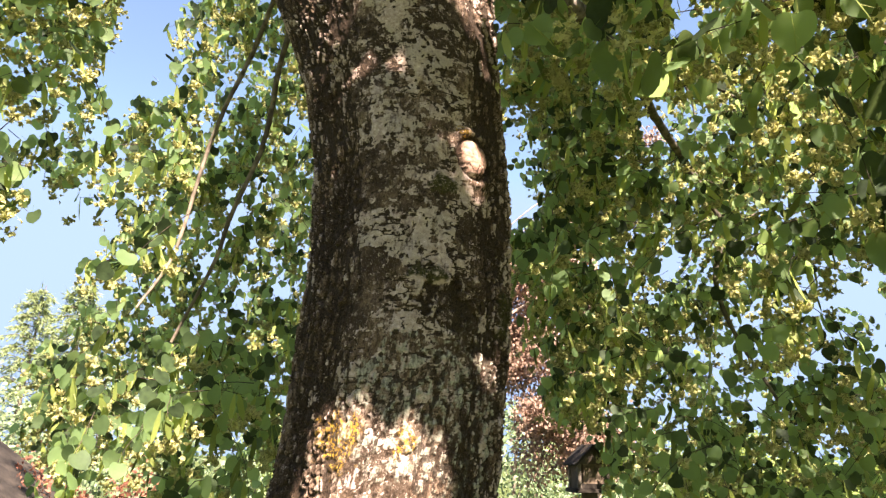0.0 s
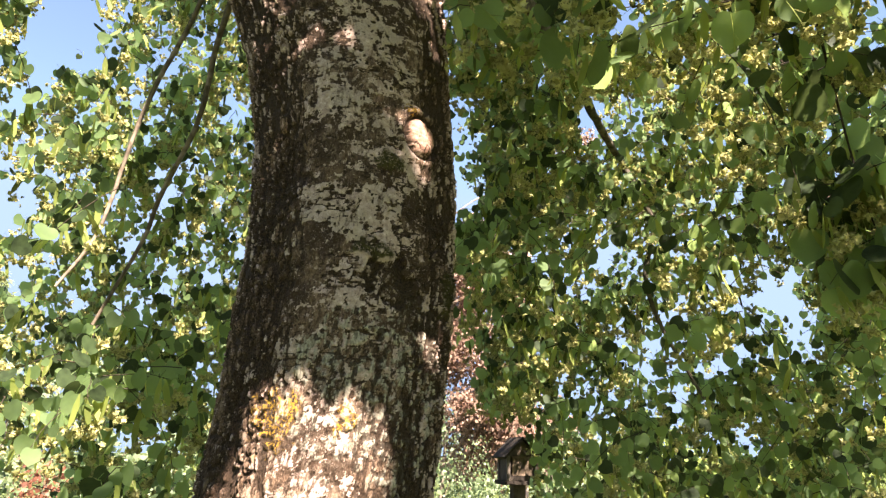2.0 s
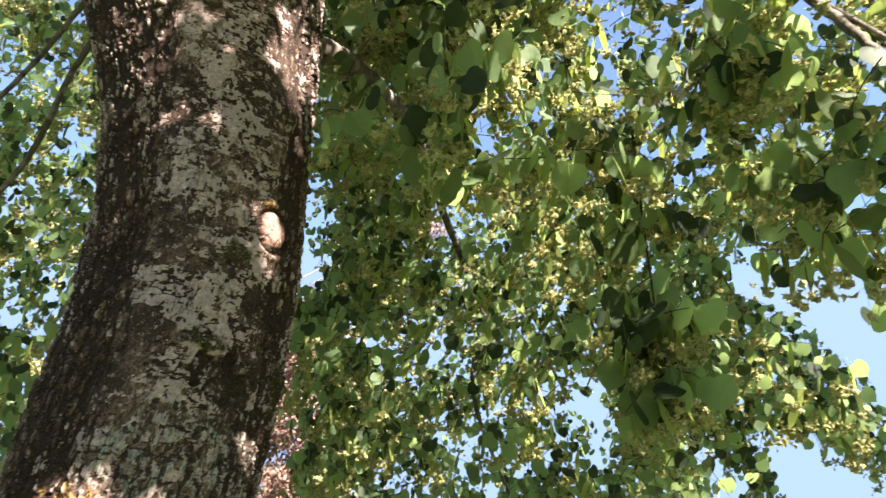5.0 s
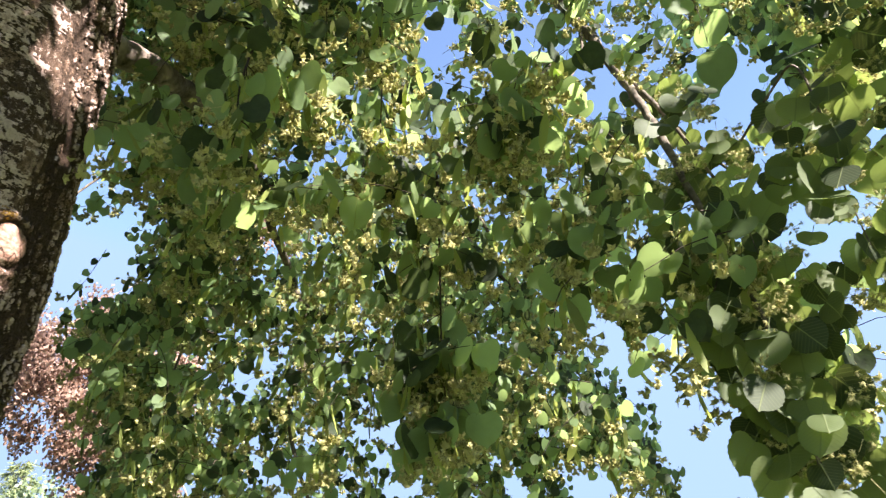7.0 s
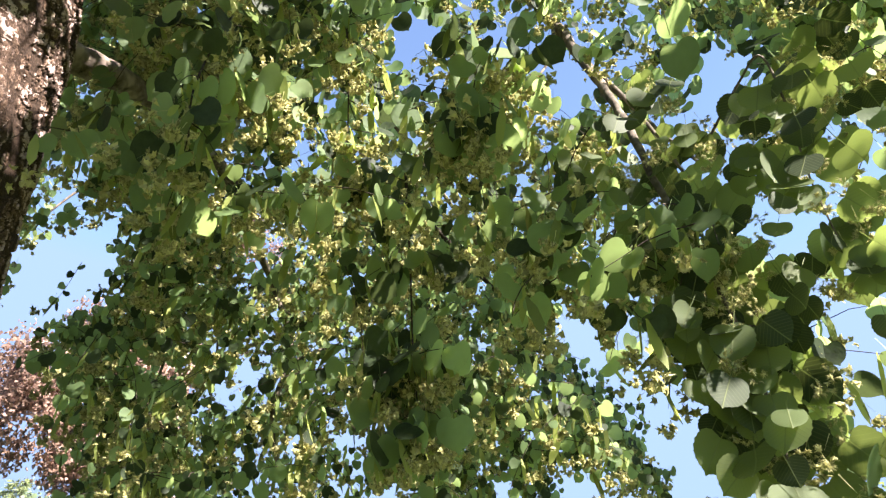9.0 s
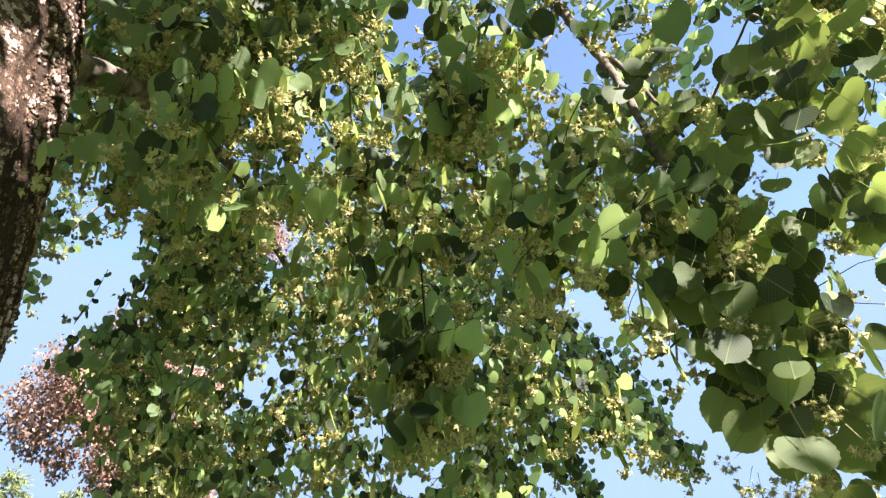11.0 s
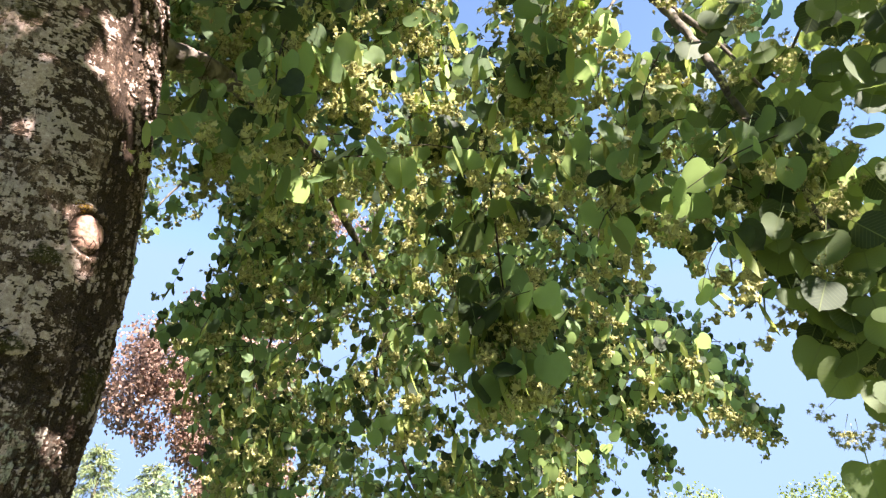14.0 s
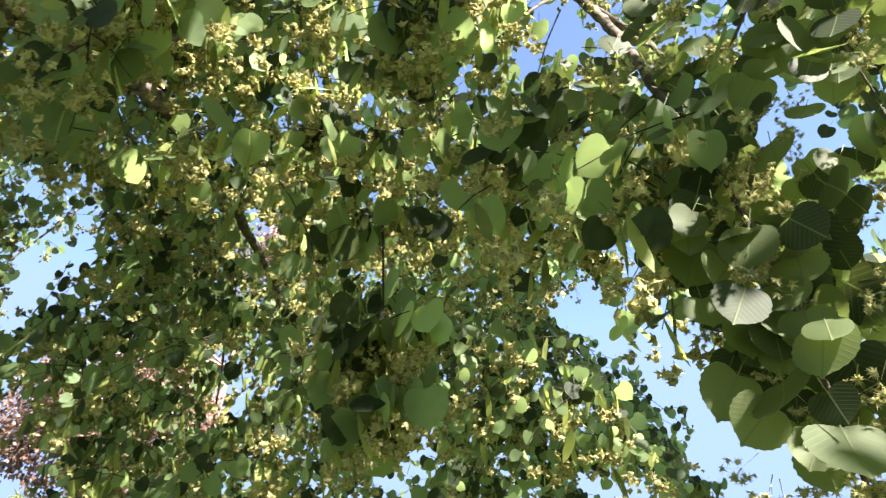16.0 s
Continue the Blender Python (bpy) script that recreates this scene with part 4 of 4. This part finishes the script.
def bough_leaves(line, count, bunches, wide=0.24):
    for k in range(count + bunches):
        i = int(rng.random() ** 0.9 * (len(line) - 1))
        a = rng.random() * 6.28
        spread = rng.uniform(0.04, wide) * (1.15 - 0.7 * i / len(line))
        out = np.array([math.cos(a), math.sin(a), 0.0])
        at = line[i] + out * spread + np.array([0, 0, rng.uniform(-0.12, 0.05)])
        if bearing(at)[2] < 0.92:
            at = at + np.array([0.14, 0.1, 0])
        if not near_the_bough(at) and not between_the_boughs(at):
            continue
        if k < count:
            away = (at - STAND) * np.array([0.8, 0.8, 0])
            tip = out * 0.4 + np.array([0, 0, -0.9]) + (rng.random(3) - 0.5) * 0.8
            up = away * 1.1 + out * 0.25 + np.array([0, 0, 0.3]) + (rng.random(3) - 0.5) * 0.6
            ob = new("leaf", NEAR[k % 3])
            ob.matrix_basis = Matrix(leaf_pose(at, tip, up, rng.uniform(0.04, 0.072)).tolist())
        else:
            ob = new("blossom", NEAR_BLOSSOM)
            ob.matrix_basis = Matrix(leaf_pose(at, np.array([0, 0, -1.0]) + (rng.random(3) - 0.5), rng.random(3) - 0.5, rng.uniform(0.06, 0.085)).tolist())
        attach(ob, BOUGH)


bough_leaves(SPINE, 220, 140, 0.2)
bough_leaves(SIDE_SHOOT, 120, 60, 0.2)


# ---------------------------------------------------------------- the bird feeder
def box(bm, x0, x1, y0, y1, z0, z1, m=None):
    v = bmesh.ops.create_cube(bm, size=1)["verts"]
    bmesh.ops.scale(bm, vec=(x1 - x0, y1 - y0, z1 - z0), verts=v)
    bmesh.ops.translate(bm, vec=((x0 + x1) / 2, (y0 + y1) / 2, (z0 + z1) / 2), verts=v)
    if m:
        bmesh.ops.transform(bm, matrix=m, verts=v)
    return v


def boxed(name, dims, mat, parent, label="", m=None, bevel=0.004):
    bm = bmesh.new()
    box(bm, *dims)
    bmesh.ops.bevel(bm, geom=bm.edges[:], offset=bevel, segments=2, affect="EDGES")
    if m:
        bmesh.ops.transform(bm, matrix=m, verts=bm.verts[:])
    return part(name, bm, mat, parent, label)


def bird_feeder():
    f = tagged(new("bird_feeder"), "weathered wooden bird feeder house on a post", "bird feeder")
    f.matrix_basis = pose(0.77, 4.44, 0.015, 0, 0, 10)
    W = world_of(f)

    def at(*m):
        return W @ pose(*m)
    boxed("post", (-0.04, 0.04, -0.04, 0.04, -0.2, 1.36), MAT["board"], f, m=at(0, 0, 0))
    boxed("floor", (-0.12, 0.12, -0.11, 0.11, 1.36, 1.385), MAT["dark_board"], f, m=at(0, 0, 0))
    for x in (-0.09, 0.09):
        for y in (-0.085, 0.085):
            boxed("corner_post", (x - 0.012, x + 0.012, y - 0.012, y + 0.012, 1.385, 1.53), MAT["pale_board"], f, m=at(0, 0, 0), bevel=0.002)
    boxed("front_panel", (-0.062, 0.078, -0.082, -0.07, 1.385, 1.53), MAT["bark_board"], f, "rough bark-covered panel", m=at(0, 0, 0), bevel=0.003)
    for x in (-0.088, 0.088):
        boxed("side_wall", (x - 0.005, x + 0.005, -0.06, 0.075, 1.385, 1.535), MAT["board"], f, m=at(0, 0, 0), bevel=0.002)
    boxed("back_wall", (-0.09, 0.09, 0.075, 0.087, 1.385, 1.54), MAT["board"], f, m=at(0, 0, 0), bevel=0.002)
    boxed("front_board", (-0.078, 0.078, -0.09, -0.078, 1.385, 1.415), MAT["dark_board"], f, m=at(0, 0, 0), bevel=0.002)
    for y in (-0.1, 0.09):
        bm = bmesh.new()
        tri = [bm.verts.new(W @ Vector((x, yy, z))) for yy in (y, y + 0.012) for x, z in ((-0.1, 1.53), (0.1, 1.53), (0, 1.632))]
        bm.faces.new(tri[:3]), bm.faces.new(tri[:2:-1])
        for k in range(3):
            bm.faces.new((tri[(k + 1) % 3], tri[k], tri[k + 3], tri[(k + 1) % 3 + 3]))
        part("gable", bm, MAT["board"], f)
    for s in (-1, 1):
        boxed("roof_board", (-0.008, 0.168, -0.135, 0.13, 0, 0.014), MAT["dark_board"], f, m=at(0, 0, 1.635, 0, 0, 0 if s > 0 else 180) @ pose(0, 0, 0, 0, 45, 0), bevel=0.002)


bird_feeder()


# ---------------------------------------------------------------- trees and shrubs beyond
def clump_poses(centres, radius, count, size, droop=0.0, flat=0.5):
    n = count * len(centres)
    r = np.repeat(np.array(radius), count)[:, None]
    v = rng.normal(size=(n, 3))
    v /= np.linalg.norm(v, axis=1)[:, None]
    at = np.repeat(np.array(centres), count, axis=0) + v * r * rng.random((n, 1)) ** 0.4
    at[:, 2] -= droop * r[:, 0] * rng.random(n) ** 2
    tip = rng.normal(size=(n, 3)) + np.array([0, 0, -0.5 - droop])
    up = rng.normal(size=(n, 3)) + np.array([0, -flat, flat])
    return poses_of(list(zip(at, tip, up, size * rng.uniform(0.6, 1.3, n))))


SMALL = ([(0, 0, 0), (-0.36, 0.45, 0.05), (0.36, 0.45, 0.05), (0, 1, -0.1)], [(0, 2, 1), (1, 2, 3)])
NEEDLES = ([(0, 0, 0), (0.02, 0, 0), (0.0, 1, -0.25), (-0.13, 0.6, -0.2), (0.13, 0.7, -0.2), (0.0, 0.3, 0)], [(0, 1, 2), (5, 1, 3), (5, 4, 0)])


def broadleaf(name, base, height, crown, leaf_mat, bark_mat, clumps, per, size, label, category, droop=0.3, trunk_r=0.1, low=0.3, spread=0.35):
    """A tree or shrub: tapered trunk, limbs, and a crown of small leaves in loose clumps."""
    t = tagged(new(name), label, category)
    t.location = base
    b = np.array(base, float)
    top = b + np.array([rng.uniform(-0.1, 0.1) * height, rng.uniform(-0.1, 0.1) * height, height * 0.92])
    line = spline([b - np.array([0, 0, 0.1]), b + (top - b) * 0.35 + rng.normal(size=3) * 0.02 * height, top], 8)
    joined("trunk", [tube_arrays(line, np.linspace(trunk_r, trunk_r * 0.15, len(line)), 10)], MAT[bark_mat], t)
    centres, radii, limbs = [], [], []
    for k in range(clumps):
        h = low + (0.97 - low) * (k + rng.random()) / clumps
        wide = crown * math.sin(math.pi * min(1, max(0.08, (h - low) / (1 - low) * 0.86 + 0.12))) ** 0.7
        a = k * 2.4 + rng.random()
        c = b + np.array([math.cos(a) * wide * rng.uniform(0.35, 1), math.sin(a) * wide * rng.uniform(0.35, 1), h * height])
        i = int(min(len(line) - 1, max(1, (h - 0.12) * len(line))))
        limbs.append(tube_arrays(spline([line[i], (line[i] + c) / 2 + np.array([0, 0, 0.06 * height]), c], 5), np.linspace(trunk_r * 0.14, trunk_r * 0.03, 11), 5))
        centres.append(c)
        radii.append(crown * spread * rng.uniform(0.7, 1.25))
    joined("limb_work", limbs, MAT["limb"], t, kind="stuff")
    many("crown", SMALL, clump_poses(centres, radii, per, size, droop), MAT[leaf_mat], t)
    return t


def copper_tree():
    """A weeping tree: a leaning pale trunk, arching limbs, and small leaves on hanging shoots in uneven lobes."""
    t = tagged(new("copper_tree"), "copper-leaved weeping tree with pale pinkish trunk in sun", "tree")
    t.location = (1.12, 6.4, 0)
    line = spline([(1.12, 6.4, -0.1), (1.13, 6.4, 1.2), (1.16, 6.38, 2.3), (1.25, 6.35, 3.6), (1.4, 6.3, 5.0)], 8)
    joined("trunk", [tube_arrays(line, np.linspace(0.085, 0.015, len(line)), 12)], MAT["copper_bark"], t, "pale pinkish bark")
    centres, radii, limbs = [], [], []
    for (x, y, z), (a, b, c), count in (((0.42, 6.3, 3.0), (0.85, 0.6, 0.62), 58), ((0.72, 6.3, 2.2), (0.5, 0.5, 0.5), 22), ((1.6, 6.2, 4.75), (0.5, 0.4, 0.4), 7), ((0.7, 6.5, 3.6), (0.6, 0.5, 0.3), 12), ((0.95, 6.4, 1.75), (0.6, 0.4, 0.35), 14)):
        for k in range(count):
            v = rng.normal(size=3)
            v = v / np.linalg.norm(v) * rng.random() ** 0.4
            p = np.array([x + v[0] * a, y + v[1] * b, z + v[2] * c])
            i = int(np.clip((p[2] + 0.5) / 5.1 * len(line), 3, len(line) - 1))
            limbs.append(tube_arrays(spline([line[i], (line[i] + p) / 2 + np.array([0, 0, 0.2]), p], 5), np.linspace(0.014, 0.003, 11), 5))
            centres.append(p)
            radii.append(rng.uniform(0.14, 0.26))
    joined("limb_work", limbs, MAT["copper_bark"], t, kind="stuff")
    many("crown", SMALL, clump_poses(centres, radii, 420, 0.036, 0.9), MAT["copper"], t)


def conifer(base, height, wide, mat="needle"):
    t = tagged(new("conifer"), "feathery pale green conifer with drooping shoots", "conifer", "conifers beyond the lawn")
    t.location = base
    b = np.array(base, float)
    line = spline([b - np.array([0, 0, 0.1]), b + np.array([0.05, 0, height * 0.5]), b + np.array([0.15, 0, height])], 10)
    joined("trunk", [tube_arrays(line, np.linspace(height * 0.018, 0.01, len(line)), 8)], MAT["limb"], t)
    poses, limbs = [], []
    n = int(height * 11)
    for k in range(n):
        h = 0.08 + 0.9 * k / n
        a = k * 2.4
        reach = wide * (1 - h) ** 0.75 * rng.uniform(0.6, 1.1) + 0.08
        p0 = b + np.array([0, 0, h * height])
        d = np.array([math.cos(a), math.sin(a), 0])
        arm = spline([p0, p0 + d * reach * 0.55 + np.array([0, 0, 0.12 * reach]), p0 + d * reach + np.array([0, 0, -0.1 * reach])], 6)
        limbs.append(tube_arrays(arm, np.linspace(0.02, 0.004, len(arm)), 4))
        for q in arm[2:]:
            for _ in range(5):
                poses.append(leaf_pose(q + rng.normal(size=3) * 0.05, d * 0.7 + rng.normal(size=3) * 0.5 + np.array([0, 0, -0.7]), rng.normal(size=3), rng.uniform(0.2, 0.42)))
    joined("limb_work", limbs, MAT["limb"], t, kind="stuff")
    many("needles", NEEDLES, poses, MAT[mat], t)


copper_tree()
conifer((-1.9, 24.0, 0), 4.6, 2.0)
conifer((-0.3, 27.0, 0), 4.4, 2.2)
conifer((-11.8, 19.0, 0), 6.6, 2.4)
conifer((-14.2, 20.5, 0), 6.8, 2.4)
SHRUBS = [(24, 27, 4.2, 3.0), (29, 24, 4.6, 3.0), (34, 22, 5.0, 3.4), (30, 14, 6.4, 3.2), (19, 30, 4.0, 2.8), (12, 33, 3.6, 2.8), (38, 18, 5.4, 3.6), (5, 32, 3.4, 2.6), (-7, 30, 3.6, 3.0), (5.6, 13.5, 1.5, 1.5), (8.2, 15.5, 1.7, 1.7)]
for x, y, hgt, wide in SHRUBS:
    broadleaf("shrub", (x, y, 0), hgt * 0.88, wide, "shrub", "limb", 22, 240, 0.17, "yellow-green leafy shrub in full sun", "shrub", 0.2, 0.1, 0.08, 0.36)
for x, y, hgt, wide in ((-3.4, 8.2, 2.6, 1.3), (-5.6, 10.5, 3.0, 1.6), (-1.6, 9.6, 2.4, 1.1), (-7.4, 9.0, 2.6, 1.6), (0.6, 11.0, 2.5, 1.3), (2.4, 11.5, 2.4, 1.4)):
    broadleaf("pale_shrub", (x, y, 0), hgt, wide, "pale_shrub", "limb", 18, 240, 0.075, "pale grey-green leafy shrub behind the lime", "shrub", 0.4, 0.06, 0.06, 0.36)
for x, y, hgt, wide in ((-4.3, 6.6, 1.45, 0.7), (-3.2, 6.3, 1.4, 0.6)):
    broadleaf("red_shrub", (x, y, 0), hgt, wide, "red_shrub", "limb", 12, 170, 0.05, "low shrub with brick-red leaves", "shrub", 0.3, 0.03, 0.08, 0.4)


# ---------------------------------------------------------------- the corner of a small shed
def garden_shed(x, y, turn):
    s = tagged(new("garden_shed"), "small grey timber shed with dark sloping roof edge", "shed")
    s.matrix_basis = pose(x, y, 0, 0, 0, turn)
    W = world_of(s)
    wide, deep, eave, ridge = 1.15, 1.6, 1.04, 1.84
    for k in range(12):
        x0 = -wide + k * 2 * wide / 12
        mid = abs(x0 + wide / 12)
        boxed("wall_board", (x0 + 0.004, x0 + 2 * wide / 12 - 0.004, -0.02, 0.02, -0.02, ridge - (ridge - eave) * mid / wide - 0.08), MAT["grey_board"], s, m=W, bevel=0.004)
    for side in (-1, 1):
        boxed("side_wall", (side * (wide - 0.03) - 0.02, side * (wide - 0.03) + 0.02, 0.03, deep, -0.02, eave), MAT["grey_board"], s, m=W)
        slope = math.atan2(ridge - eave, wide)
        length = math.hypot(wide, ridge - eave) + 0.16
        tilt = pose(0, 0, ridge, 0, 0, 0 if side > 0 else 180) @ pose(0, 0, 0, 0, math.degrees(slope), 0)
        boxed("roof_slab", (0, length, -0.1 if side > 0 else -deep - 0.1, deep + 0.1 if side > 0 else 0.1, 0.0, 0.03), MAT["dark_board"], s, m=W @ tilt, bevel=0.005)
        boxed("verge_board", (0.02, length - 0.02, -0.125 if side > 0 else 0.1, -0.1 if side > 0 else 0.125, -0.07, 0.03), MAT["dark_board"], s, m=W @ tilt, bevel=0.004)
    boxed("back_wall", (-wide + 0.06, wide - 0.06, deep - 0.04, deep, -0.02, eave), MAT["grey_board"], s, m=W)


garden_shed(-4.8, 5.2, 12)
